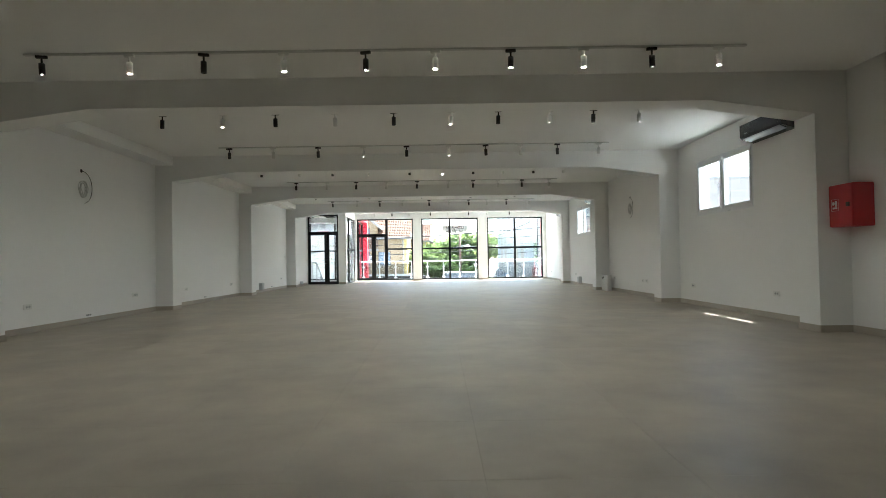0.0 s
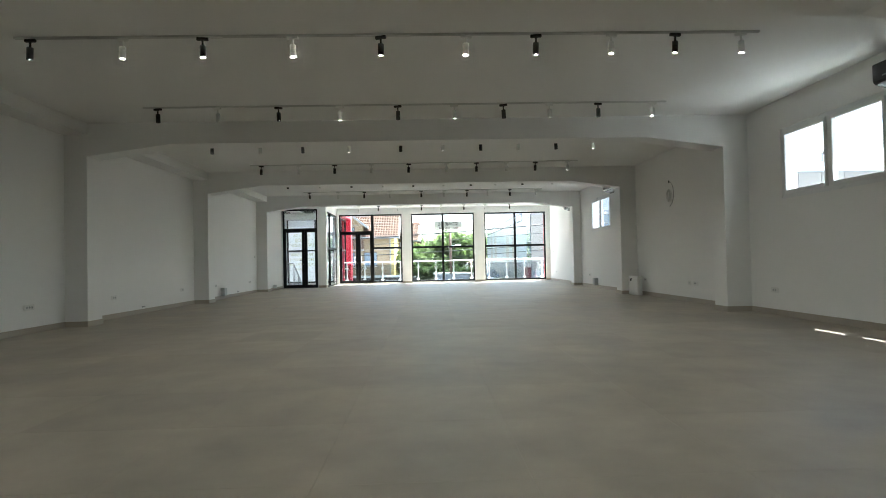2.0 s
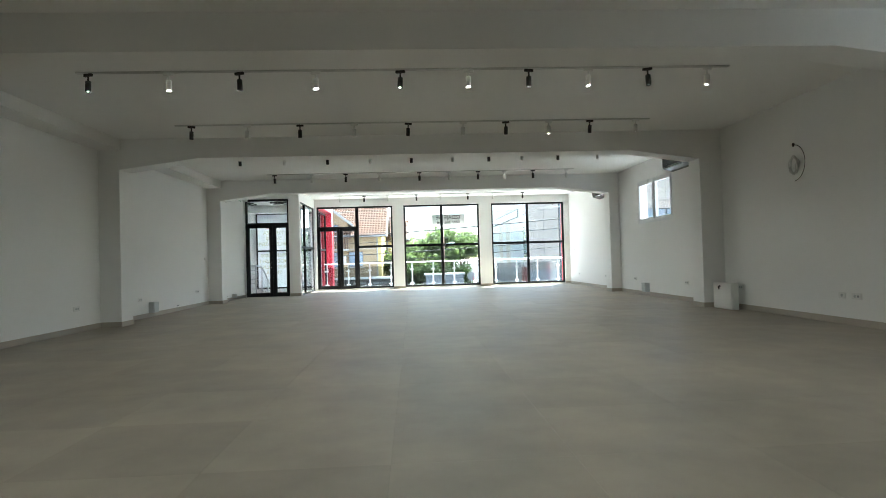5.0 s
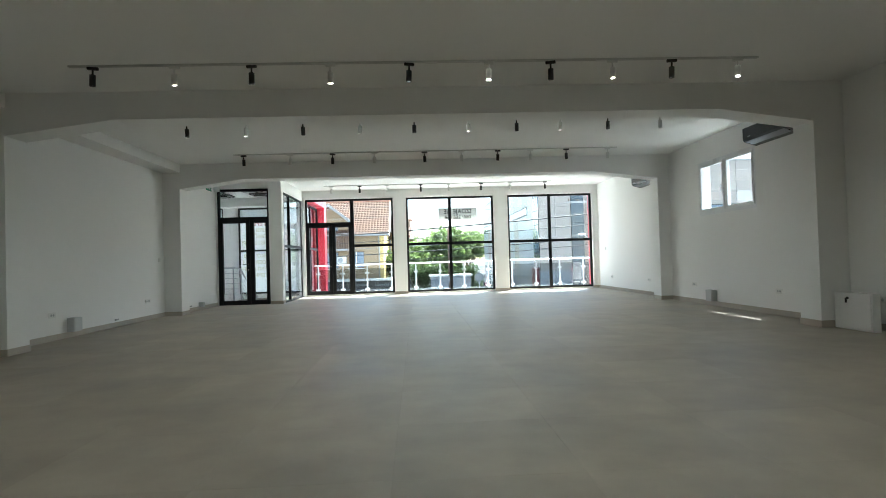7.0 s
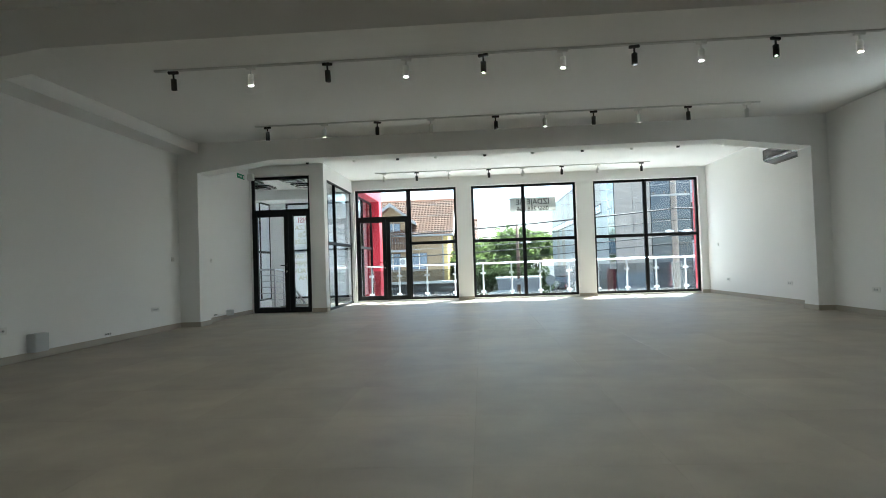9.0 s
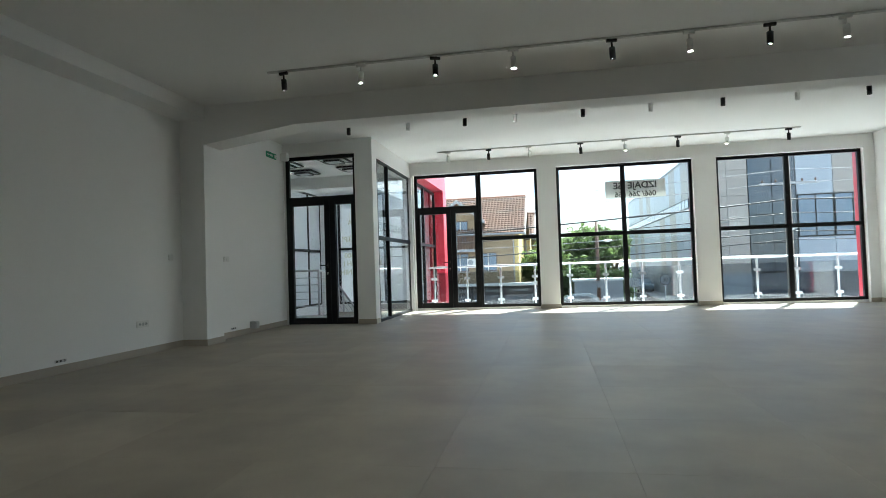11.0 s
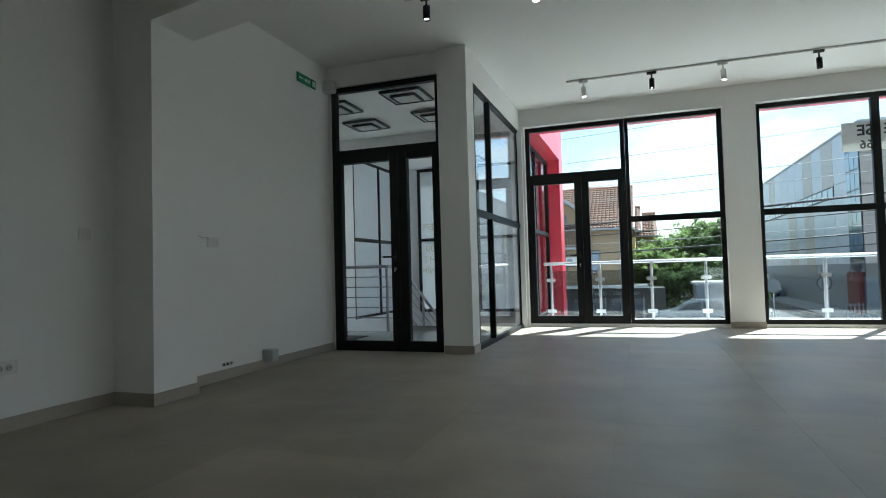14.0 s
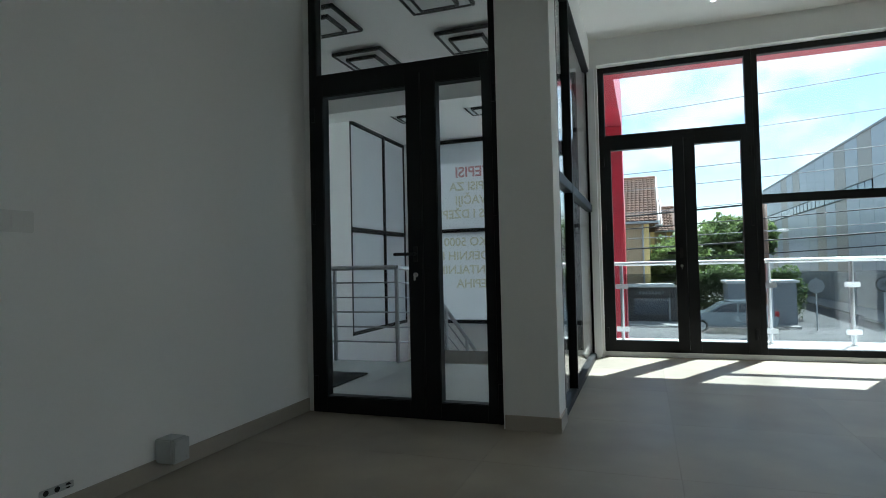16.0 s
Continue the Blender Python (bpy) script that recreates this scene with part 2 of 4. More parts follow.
def wire(name, pts, r, material, parent=None):
    cu = bpy.data.curves.new(name, "CURVE")
    cu.dimensions, cu.bevel_depth, cu.bevel_resolution = "3D", r, 1
    sp = cu.splines.new("POLY")
    sp.points.add(len(pts) - 1)
    for q, v in zip(sp.points, pts):
        q.co = (*v, 1)
    ob = new(name, cu)
    cu.materials.append(material)
    if parent:
        ob.parent = parent
    return ob


def lettering(name, text, size, m, material, parent, label="", width=None):
    cu = bpy.data.curves.new(name, "FONT")
    cu.body, cu.size, cu.extrude, cu.align_x = text, size, 0.001, "CENTER"
    ob = new(name, cu)
    cu.materials.append(material)
    cu.offset = size * 0.02
    ob.matrix_basis = m
    if parent:
        ob.parent = parent
    if label:
        tagged(ob, label)
    return ob


# ---- plan ----
XL, XR = -4.95, 5.88               # long walls
XE, XW = 6.00, -4.80               # long walls of the last bay
PL, PR = -4.60, 5.48               # inner faces of the piers
Y0, YF, YG = -10.0, 20.30, 20.44   # back wall, front wall's inner face, glazing
H = 3.17                           # ceiling height
HB = 3.22                          # ceiling height of the last bay
BEAMS = (-0.15, 4.82, 9.79, 14.93)
BT = 0.40                          # beam thickness
YD, XG = 17.68, -3.11              # hall's door wall and glass wall
HX0, HY1 = -6.50, 23.50            # hall's far wall and front glazing
GZ = -2.5                          # street level

# ---- shell ----
bm = box(B(), XL - 0.3, XE + 0.22, Y0 - 0.3, BEAMS[3] + BT / 2, H, H + 0.3)
box(bm, XL - 0.3, XE + 0.22, BEAMS[3] + BT / 2, YG + 0.2, HB, HB + 0.3)
setting("ceiling", bm, CEIL, "smooth white painted ceiling of the hall", "ceiling")

bm = B()
box(bm, XL - 0.3, XL, Y0, BEAMS[3] + BT, 0, H)
box(bm, XL - 0.3, XW, BEAMS[3] + BT, YD + 0.14, 0, HB)
setting("wall_west", bm, PLASTER, "smooth white plastered long wall with sockets", "wall")
SIDEW = ((1.97, 3.96), (11.74, 13.63))
WZ0, WZ1 = 1.72, 2.73
bm = B()
ys = [Y0] + [v for w in SIDEW for v in w] + [BEAMS[3]]
for i in range(0, len(ys), 2):
    box(bm, XR, XR + 0.235, ys[i], ys[i + 1], 0, H)
box(bm, XE, XE + 0.235, BEAMS[3], YG + 0.2, 0, HB)
for a, b in SIDEW:
    box(bm, XR, XR + 0.235, a, b, 0, WZ0)
    box(bm, XR, XR + 0.235, a, b, WZ1, H)
setting("wall_east", bm, PLASTER, "smooth white plastered long wall with two small windows", "wall")
setting("wall_south", box(B(), XL - 0.3, XR + 0.3, Y0 - 0.3, Y0, 0, H), PLASTER, "plain white plastered back wall", "wall")

FRONT = ((-3.04, -0.36), (0.04, 2.74), (3.18, 5.82))
FZ0, FZ1 = 0.045, 2.96
bm = B()
box(bm, XG, XE, YF, YG + 0.2, FZ1, HB)
edges = [XG] + [v for w in FRONT for v in w] + [XE]
for i in range(0, len(edges), 2):
    box(bm, edges[i], edges[i + 1], YF, YG + 0.2, 0, FZ1)
for a, b in FRONT:
    box(bm, a, b, YG - 0.045, YG + 0.2, -0.01, FZ0)
setting("wall_north", bm, PLASTER, "white plastered window wall with slim piers", "wall")

setting("pier_hall", box(B(), -3.43, XG, YD - 0.12, YD + 0.14, 0, HB), PLASTER, "white plastered corner pier of the stair hall", "pier")
setting("lintel_door", box(B(), XW, -3.43, YD - 0.06, YD + 0.14, 2.985, HB), PLASTER, "white plastered lintel over the hall door", "lintel")
setting("wall_hall", box(B(), XW, -4.75, YD - 0.02, YD + 0.14, 0, 2.985), PLASTER, "narrow white plastered wall strip beside the door", "wall")
setting("lintel_glass", box(B(), XG - 0.26, XG, YD + 0.14, YF + 0.34, 2.90, HB), PLASTER, "white plastered lintel over the glass partition", "lintel")

KL, KR = -3.30, 4.22
for y in BEAMS:
    bm = B()
    pr = PR if y < 14 else 5.62
    xr, top = (XR, H) if y < 14 else (XE, HB)
    prism(bm, [(PL, 2.655), (KL, 2.83), (KR, 2.83), (pr, 2.655), (xr, 2.655), (xr, top), (XL, top), (XL, 2.655)], "y", y, y + BT)
    setting("beam", bm, PLASTER, "white plastered ceiling beam with haunched ends", "beam")
    setting("pier", box(B(), XL, PL, y, y + BT, 0, 2.655), PLASTER, "white plastered wall pier under the beam", "pier")
    setting("pier", box(B(), pr, xr, y, y + BT, 0, 2.655), PLASTER, "white plastered wall pier under the beam", "pier")
stops = [Y0] + [v for y in BEAMS for v in (y, y + BT)]
for i in range(0, len(stops) - 1, 2):
    setting("edge_beam", box(B(), XL, PL + 0.02, stops[i], stops[i + 1], 2.99, H), PLASTER, "white plastered edge beam under the ceiling", "beam")


def skirt(x0, x1, y0, y1):
    setting("baseboard", box(B(), x0, x1, y0, y1, 0, 0.085, 0.002), BASE, "beige tile skirting along the wall foot", "baseboard")


T = 0.012
for i in range(0, 9, 2):
    y0 = stops[i]
    y1 = stops[i + 1] if i + 1 < len(stops) else YF
    xr = XR if y0 < 14 else XE
    skirt(xr - T, xr, y0, y1)
    xl = XL if y0 < 14 else XW
    skirt(xl, xl + T, y0, min(y1, YD - 0.02))
for y in BEAMS:
    pr, xr = (PR, XR) if y < 14 else (5.62, XE)
    for a, b, s in ((PL, XL, 1), (pr, xr, -1)):
        skirt(min(a, a + s * T), max(a, a + s * T), y - T, y + BT + T)
        x0, x1 = (XL + T, PL) if s == 1 else (pr, xr - T)
        skirt(x0, x1, y - T, y)
        skirt(x0, x1, y + BT, y + BT + T)
skirt(-3.42, XG + T, YD - 0.12 - T, YD - 0.12)
skirt(XG, XG + T, YD - 0.12, YD + 0.12)
for a, b in ((-0.36, 0.04), (2.74, 3.18), (5.82, XE - T)):
    skirt(a - 0.01, b + 0.01 if b < 5 else b, YF - T, YF)


# ---- frames and glazing ----
def bar(name, parent, x0, x1, z0, z1, d=0.07, y=0.0, label=""):
    return part(name, box(B(), x0, x1, y - d / 2, y + d / 2, z0, z1, 0.004), DARK, parent, label)


def pane(parent, x0, x1, z0, z1, material=None, y=0.0):
    return part("pane", box(B(), x0, x1, y - 0.004, y + 0.004, z0, z1), material or GLASS, parent)


def lever(parent, x, z, y, side):
    """A lever handle with its plate and a lock with a key under it."""
    bm = B()
    box(bm, x - 0.016, x + 0.016, y - 0.008, y, z - 0.05, z + 0.05, 0.003)
    rod(bm, (x, y, z), (x, y - 0.05, z), 0.009)
    box(bm, min(x + 0.01, x + side * 0.13), max(x + 0.01, x + side * 0.13), y - 0.062, y - 0.045, z - 0.010, z + 0.010, 0.004)
    h = part("door_handle", bm, BLACKP, parent, "black lever handle")
    bm = B()
    rod(bm, (x, y, z - 0.13), (x, y - 0.018, z - 0.13), 0.014)
    box(bm, x - 0.002, x + 0.002, y - 0.04, y - 0.015, z - 0.165, z - 0.12)
    part("lock", bm, BRASS, parent, "steel lock cylinder with a key")
    return h


def leaf(parent, x0, x1, z0, z1, sl, sr, hinge=None):
    bm, zb, zt = B(), 0.10, 0.085
    box(bm, x0, x0 + sl, -0.04, 0.04, z0, z1, 0.005)
    box(bm, x1 - sr, x1, -0.04, 0.04, z0, z1, 0.005)
    box(bm, x0 + sl, x1 - sr, -0.04, 0.04, z0, z0 + zb, 0.005)
    box(bm, x0 + sl, x1 - sr, -0.04, 0.04, z1 - zt, z1, 0.005)
    d = part("door_leaf", bm, DARK, parent)
    pane(d, x0 + sl - 0.01, x1 - sr + 0.01, z0 + zb - 0.01, z1 - zt + 0.01)
    if hinge is not None:
        for z in (z0 + 0.18, (z0 + z1) / 2 + 0.2, z1 - 0.2):
            part("hinge", rod(B(), (hinge, -0.048, z - 0.05), (hinge, -0.048, z + 0.05), 0.012), DARK, d)
    return d


def door_set(name, at, x0, x1, xs, top, label, tz=2.21, foot=0.0):
    """A two-leaf glazed door (leaves meet at xs) with a glazed light above, between x0 and x1."""
    d = thing(name, label, "door", kind="structure", at=at)
    F = 0.06
    bar("door_frame", d, x0, x0 + F, foot, top)
    bar("door_frame", d, x1 - F, x1, foot, top)
    bar("door_frame", d, x0 + F, x1 - F, top - F, top)
    bar("transom", d, x0 + F, x1 - F, tz - 0.04, tz + 0.04)
    bar("threshold", d, x0 + F, x1 - F, foot, foot + 0.03)
    pane(d, x0 + F - 0.01, x1 - F + 0.01, tz + 0.03, top - F + 0.01)
    a = leaf(d, x0 + F - 0.015, xs - 0.002, foot + 0.012, tz - 0.03, 0.065, 0.10, hinge=x0 + 0.035)
    leaf(d, xs + 0.002, x1 - F + 0.015, foot + 0.012, tz - 0.03, 0.10, 0.065, hinge=x1 - 0.035)
    lever(a, xs - 0.05, 1.03, -0.04, -1)
    return d


door_set("door_1", pose(0, YD, 0), -4.75, -3.43, -3.94, 2.98, "anthracite aluminium double glass door with glazed light above, closed", 2.215)

# window A: door set plus fixed lights
w = thing("window_1", "anthracite aluminium glazed screen beside the balcony door", "window", kind="structure", at=pose(0, YG, 0))
a, b = FRONT[0]
mul = -1.65
door_set("door_2", pose(0, YG, 0), a, mul + 0.03, -2.24, FZ1, "anthracite aluminium double balcony door with glazed light above, closed", 2.21, FZ0)
x0 = mul + 0.032
bar("window_frame", w, x0, x0 + 0.05, FZ0, FZ1)
bar("window_frame", w, b - 0.06, b, FZ0, FZ1)
bar("window_frame", w, x0 + 0.05, b - 0.06, FZ1 - 0.06, FZ1)
bar("window_frame", w, x0 + 0.05, b - 0.06, FZ0, FZ0 + 0.06)
bar("crossbar", w, x0 + 0.05, b - 0.06, 1.48, 1.56)
pane(w, x0 + 0.04, b - 0.05, FZ0 + 0.05, 1.49)
pane(w, x0 + 0.04, b - 0.05, 1.55, FZ1 - 0.05)
for k, (a, b) in enumerate(FRONT[1:]):
    w = thing("window_%d" % (k + 2), "tall anthracite aluminium window of four fixed panes", "window", kind="structure", at=pose(0, YG, 0))
    c = (a + b) / 2
    bar("window_frame", w, a, a + 0.06, FZ0, FZ1)
    bar("window_frame", w, b - 0.06, b, FZ0, FZ1)
    bar("window_frame", w, a + 0.06, b - 0.06, FZ1 - 0.06, FZ1)
    bar("window_frame", w, a + 0.06, b - 0.06, FZ0, FZ0 + 0.06)
    bar("mullion", w, c - 0.045, c + 0.045, FZ0 + 0.06, FZ1 - 0.06)
    for u, v in ((a + 0.06, c - 0.045), (c + 0.045, b - 0.06)):
        bar("crossbar", w, u, v, 1.48, 1.56)
        pane(w, u - 0.01, v + 0.01, FZ0 + 0.05, 1.49)
        pane(w, u - 0.01, v + 0.01, 1.55, FZ1 - 0.05)


def glass_wall(name, x, y0, y1, mulls, label, material=None, top=2.92, face=None):
    """Glazing in the plane x, with mullions at the given y."""
    w = thing(name, label, "window", kind="structure")
    def piece(n, a, b, z0, z1):
        part(n, box(B(), x - 0.035, x + 0.035, a, b, z0, z1, 0.004), DARK, w)
    piece("window_frame", y0, y0 + 0.05, 0, top)
    piece("window_frame", y1 - 0.05, y1, 0, top)
    ends = [y0 + 0.025] + list(mulls) + [y1 - 0.025]
    for i in range(len(ends) - 1):
        u, v = ends[i] + 0.025, ends[i + 1] - 0.025
        if i:
            piece("mullion", ends[i] - 0.025, ends[i] + 0.025, 0, top)
        piece("window_frame", u, v, 0, 0.05)
        piece("window_frame", u, v, top - 0.05, top)
        piece("crossbar", u, v, 1.46, 1.53)
        for z0, z1 in ((0.04, 1.47), (1.52, top - 0.04)):
            part("pane", box(B(), x - 0.004, x + 0.004, u - 0.01, v + 0.01, z0, z1), material or GLASS, w)
    return w


glass_wall("window_4", XG - 0.037, YD + 0.14, YF + 0.02, (18.55,), "anthracite glazed partition of the stair hall")
glass_wall("window_5", XG - 0.05, YG + 0.20, 23.11, (21.75,), "anthracite glazed side of the red stair tower")
glass_wall("window_6", HX0 - 0.036, 21.45, HY1 - 0.05, (22.6,), "anthracite window covered with white film", FILM, 3.05)
part("post", box(B(), XG - 0.02, XG + 0.05, YF - 0.10, YF - 0.03, 0.0, 2.90, 0.004), PVC, thing("pipe_casing", "white corner casing strip beside the glazing", "casing"))

# ---- stair hall ----
setting("wall_hall_west", box(B(), HX0 - 0.2, HX0, YD - 0.1, 21.45, GZ, 3.3), PLASTER, "white plastered stair hall wall", "wall")
bm = B()
box(bm, HX0 - 0.2, HX0, 21.45, HY1 + 0.1, GZ, 0)
box(bm, HX0 - 0.2, HX0, 21.45, HY1 + 0.1, 3.05, 3.3)
setting("wall_hall_west_end", bm, PLASTER, "white plastered wall round the filmed window", "wall")
setting("wall_hall_south", box(B(), HX0, XL - 0.3, YD - 0.1, YD + 0.14, 0, 3.3), PLASTER, "white plastered stair hall end wall", "wall")
bm = B()
box(bm, HX0, -5.95, HY1 - 0.1, HY1 + 0.1, GZ, 3.3)
box(bm, -5.95, -3.3, HY1 - 0.1, HY1 + 0.1, 3.05, 3.3)
box(bm, -5.95, -3.3, HY1 - 0.1, HY1 + 0.1, GZ, 0)
setting("wall_hall_north", bm, PLASTER, "white plastered wall round the stair hall front window", "wall")
setting("ceiling_hall", box(B(), HX0 - 0.2, XG - 0.27, YD + 0.14, HY1 + 0.1, 3.06, 3.4), CEIL, "white stair hall ceiling", "ceiling")
setting("beam_hall", box(B(), HX0, XG - 0.27, 20.3, 20.7, 2.80, 3.06), PLASTER, "white plastered beam in the stair hall", "beam")
setting("floor_hall", box(B(), HX0, XG - 0.02, YD + 0.14, 19.62, -0.25, 0.0), HALLT, "pale tiled landing of the stair hall", "floor")
setting("wall_stairwell", box(B(), XG - 0.18, XG - 0.02, 19.63, HY1, GZ, -0.02), PLASTER, "white plastered stairwell side", "wall")
setting("floor_stairwell", box(B(), HX0, XG - 0.02, 19.0, HY1, GZ - 0.1, GZ), HALLT, "pale tiled floor at the foot of the stairs", "floor")
w = thing("window_7", "tall anthracite stair hall window covered with white printed film", "window", kind="structure", at=pose(0, HY1 - 0.12, 0))
xs = (-5.93, -4.62, -3.32)
for x in xs:
    bar("mullion", w, x - 0.03, x + 0.03, 0, 3.05)
for u, v in ((-5.90, -4.65), (-4.59, -3.35)):
    for z in (0.0, 1.50, 2.99):
        bar("crossbar", w, u, v, z, z + 0.06)
    pane(w, u - 0.01, v + 0.01, 0.05, 1.51, FILM)
    pane(w, u - 0.01, v + 0.01, 1.55, 3.0, FILM)
for z, s, tx, m2 in ((2.42, 0.24, "TEPISI", PRINTR), (2.20, 0.195, "TEPISI ZA", PRINTY), (1.97, 0.195, "SVA\u010cIJI", PRINTY), (1.74, 0.195, "UKUS I D\u017dEP!", PRINTY),
                     (1.28, 0.195, "PREKO 5000", PRINTY), (1.05, 0.195, "MODERNIH I", PRINTY), (0.82, 0.195, "ORIJENTALNIH", PRINTY), (0.59, 0.195, "TEPIHA", PRINTY)):
    lettering("lettering", tx, s, pose(-5.27, -0.008, z, 90, 0, 0) @ Matrix.Diagonal((-1, 1, 1, 1)), m2, w, "mirrored printed lettering")

st = thing("staircase", "pale tiled stairs going down behind the landing", "stairs", kind="structure")
for i in range(12):
    part("step", box(B(), -4.92, XG - 0.2, 19.63 + 0.3 * i, 19.63 + 0.3 * (i + 1), -0.165 * (i + 2), -0.165 * (i + 1)), HALLT, st)
rl = thing("stair_railing", "brushed stainless steel stair railing with five bars", "railing")
YR, XB = 19.56, -4.98
for x in (-6.3, -5.68, XB):
    part("post", rod(B(), (x, YR, 0), (x, YR, 0.93), 0.021), STEEL, rl)
part("handrail", rod(B(), (HX0, YR, 0.95), (XB, YR, 0.95), 0.024), STEEL, rl)
for z in (0.2, 0.35, 0.5, 0.65, 0.8):
    part("bar", rod(B(), (HX0, YR, z), (XB, YR, z), 0.008, seg=8), STEEL, rl)
SLOPE = -0.165 / 0.3
YS = YR + 0.32                      # where the rail starts to slope
for k in range(4):
    y = YS + 0.05 + 0.82 * k
    zb = SLOPE * (y - YS)
    part("post", rod(B(), (XB + 0.1, y, zb - 0.15), (XB + 0.1, y, zb + 0.9), 0.021), STEEL, rl)
part("handrail", rod(B(), (XB + 0.1, YS, 0.92), (XB + 0.1, YS + 2.5, 0.92 + SLOPE * 2.5), 0.024), STEEL, rl)
part("handrail", rod(B(), (XB + 0.1, YS + 2.5, 0.92 + SLOPE * 2.5), (XB + 0.1, YS + 2.5, 0.6 + SLOPE * 2.5), 0.024), STEEL, rl)
part("handrail", rod(B(), (XB, YR, 0.95), (XB + 0.1, YS, 0.92), 0.024), STEEL, rl)
for z in (0.2, 0.35, 0.5, 0.65, 0.8):
    part("bar", rod(B(), (XB, YR, z), (XB + 0.1, YS, z - 0.03), 0.008, seg=8), STEEL, rl)
    part("bar", rod(B(), (XB + 0.1, YS, z - 0.03), (XB + 0.1, YS + 2.5, z - 0.03 + SLOPE * 2.5), 0.008, seg=8), STEEL, rl)
part("mat_pad", box(B(), -5.9, -5.0, 18.35, 18.95, 0.0, 0.012, 0.004), MATM, thing("door_mat", "dark grey door mat lying on the landing", "door mat"))


def hall_lamp():
    """A flat square ceiling lamp: a rounded outer frame, a smaller inner square set lower, dark edges."""
    L = thing("ceiling_lamp", "square black-framed ceiling lamp with opal panels, unlit", "ceiling lamp", "stair hall lamps")
    part("base_plate", box(B(), -0.2, 0.2, -0.2, 0.2, -0.03, 0.0, 0.004), WHITEP, L)
    for s, z, nm in ((0.25, -0.055, "outer"), (0.15, -0.085, "inner")):
        bm = B()
        for u in (-1, 1):
            box(bm, u * s - 0.014, u * s + 0.014, -s - 0.014, s + 0.014, z, z + 0.035, 0.006)
            box(bm, -s + 0.014, s - 0.014, u * s - 0.014, u * s + 0.014, z, z + 0.035, 0.006)
        part(nm + "_frame", bm, BLACKP, L)
        part("diffuser", box(B(), -s + 0.014, s - 0.014, -s + 0.014, s - 0.014, z + 0.008, z + 0.03), PANEL, L)
    return L


hl = hall_lamp()
hl.matrix_basis = pose(-5.18, 19.42, 3.06)
for x, y in ((-4.08, 19.32), (-4.10, 18.36), (-5.15, 18.48), (-4.55, 21.6), (-5.6, 21.6), (-4.55, 22.6)):
    copy_thing(hl, pose(x, y, 3.06))


# ---- track lighting ----
def spot_head(black):
    n = "black" if black else "white"
    L = thing("track_spot", n + " cylindrical spotlight on the ceiling track, lit", "spotlight", "ceiling track spotlights")
    M = BLACKP if black else WHITEP
    part("adapter", box(B(), -0.055, 0.055, -0.016, 0.016, -0.03, 0.0, 0.004), M, L)
    part("stem", rod(B(), (0, 0, -0.03), (0, 0, -0.085), 0.010, seg=8), M, L)
    deep = 0.014 if black else 0.012
    ring = [(0.0, -0.085), (0.030, -0.085), (0.030, -0.205), (0.026, -0.205), (0.026, -0.205 + deep), (0.0, -0.205 + deep)]
    bm, seg = B(), 20
    rows = [[bm.verts.new((r * math.cos(6.28319 * k / seg), r * math.sin(6.28319 * k / seg), z)) for k in range(seg)] for r, z in ring[1:5]]
    for p, q in zip(rows, rows[1:]):
        for k in range(seg):
            bm.faces.new((p[k], p[(k + 1) % seg], q[(k + 1) % seg], q[k]))
    bm.faces.new(rows[0])
    bm.faces.new(rows[3][::-1])
    bmesh.ops.recalc_face_normals(bm, faces=bm.faces)
    part("housing", bm, M, L, smooth=True)
    part("lamp_face", rod(B(), (0, 0, -0.2035 + deep), (0, 0, -0.2055 + deep), 0.023, seg=16), LIT, L, "glowing warm lamp face")
    return L


ROWS = (
    (-3.55, -3.30, 4.15, 1, (-3.15, -2.28, -1.5, -0.65, 0.2, 1.0, 1.75, 2.5, 3.2, 3.9)),
    (-1.05, -3.42, 4.18, 1, (-3.24, -2.32, -1.54, -0.7, 0.16, 0.9, 1.69, 2.46, 3.18, 3.89)),
    (1.40, -3.30, 4.08, 1, (-3.15, -2.26, -1.49, -0.61, 0.26, 1.11, 1.81, 2.57, 3.22, 3.89)),
    (3.95, -3.30, 4.20, 1, (-3.1, -2.26, -1.4, -0.53, 0.3, 1.11, 1.82, 2.49, 3.2, 4.0)),
    (6.35, -3.35, 4.10, 1, (-3.22, -2.35, -1.57, -0.72, 0.24, 1.02, 1.72, 2.42, 3.12, 3.84)),
    (8.86, -3.29, 4.20, 1, (-3.04, -2.19, -1.38, -0.54, 0.31, 1.18, 1.86, 2.55, 3.22, 3.97)),
    (11.37, -3.26, 4.40, 1, (-3.05, -2.17, -1.33, -0.47, 0.35, 1.18, 1.92, 2.6, 3.34, 4.16)),
    (13.97, -3.17, 4.40, 1, (-2.98, -2.08, -1.26, -0.44, 0.54, 1.27, 2.0, 2.65, 3.37, 4.21)),
    (16.40, -3.30, 5.05, 1, (-3.10, -2.17, -1.3, -0.56, 0.39, 1.31, 2.25, 3.17, 4.03, 4.85)),
    (19.22, -2.27, 4.32, 0, (-2.06, -1.25, -0.47, 0.5, 1.31, 2.25, 3.1, 4.12)),
)
heads = (spot_head(False), spot_head(True))
used = [False, False]
rng = random.Random(4)
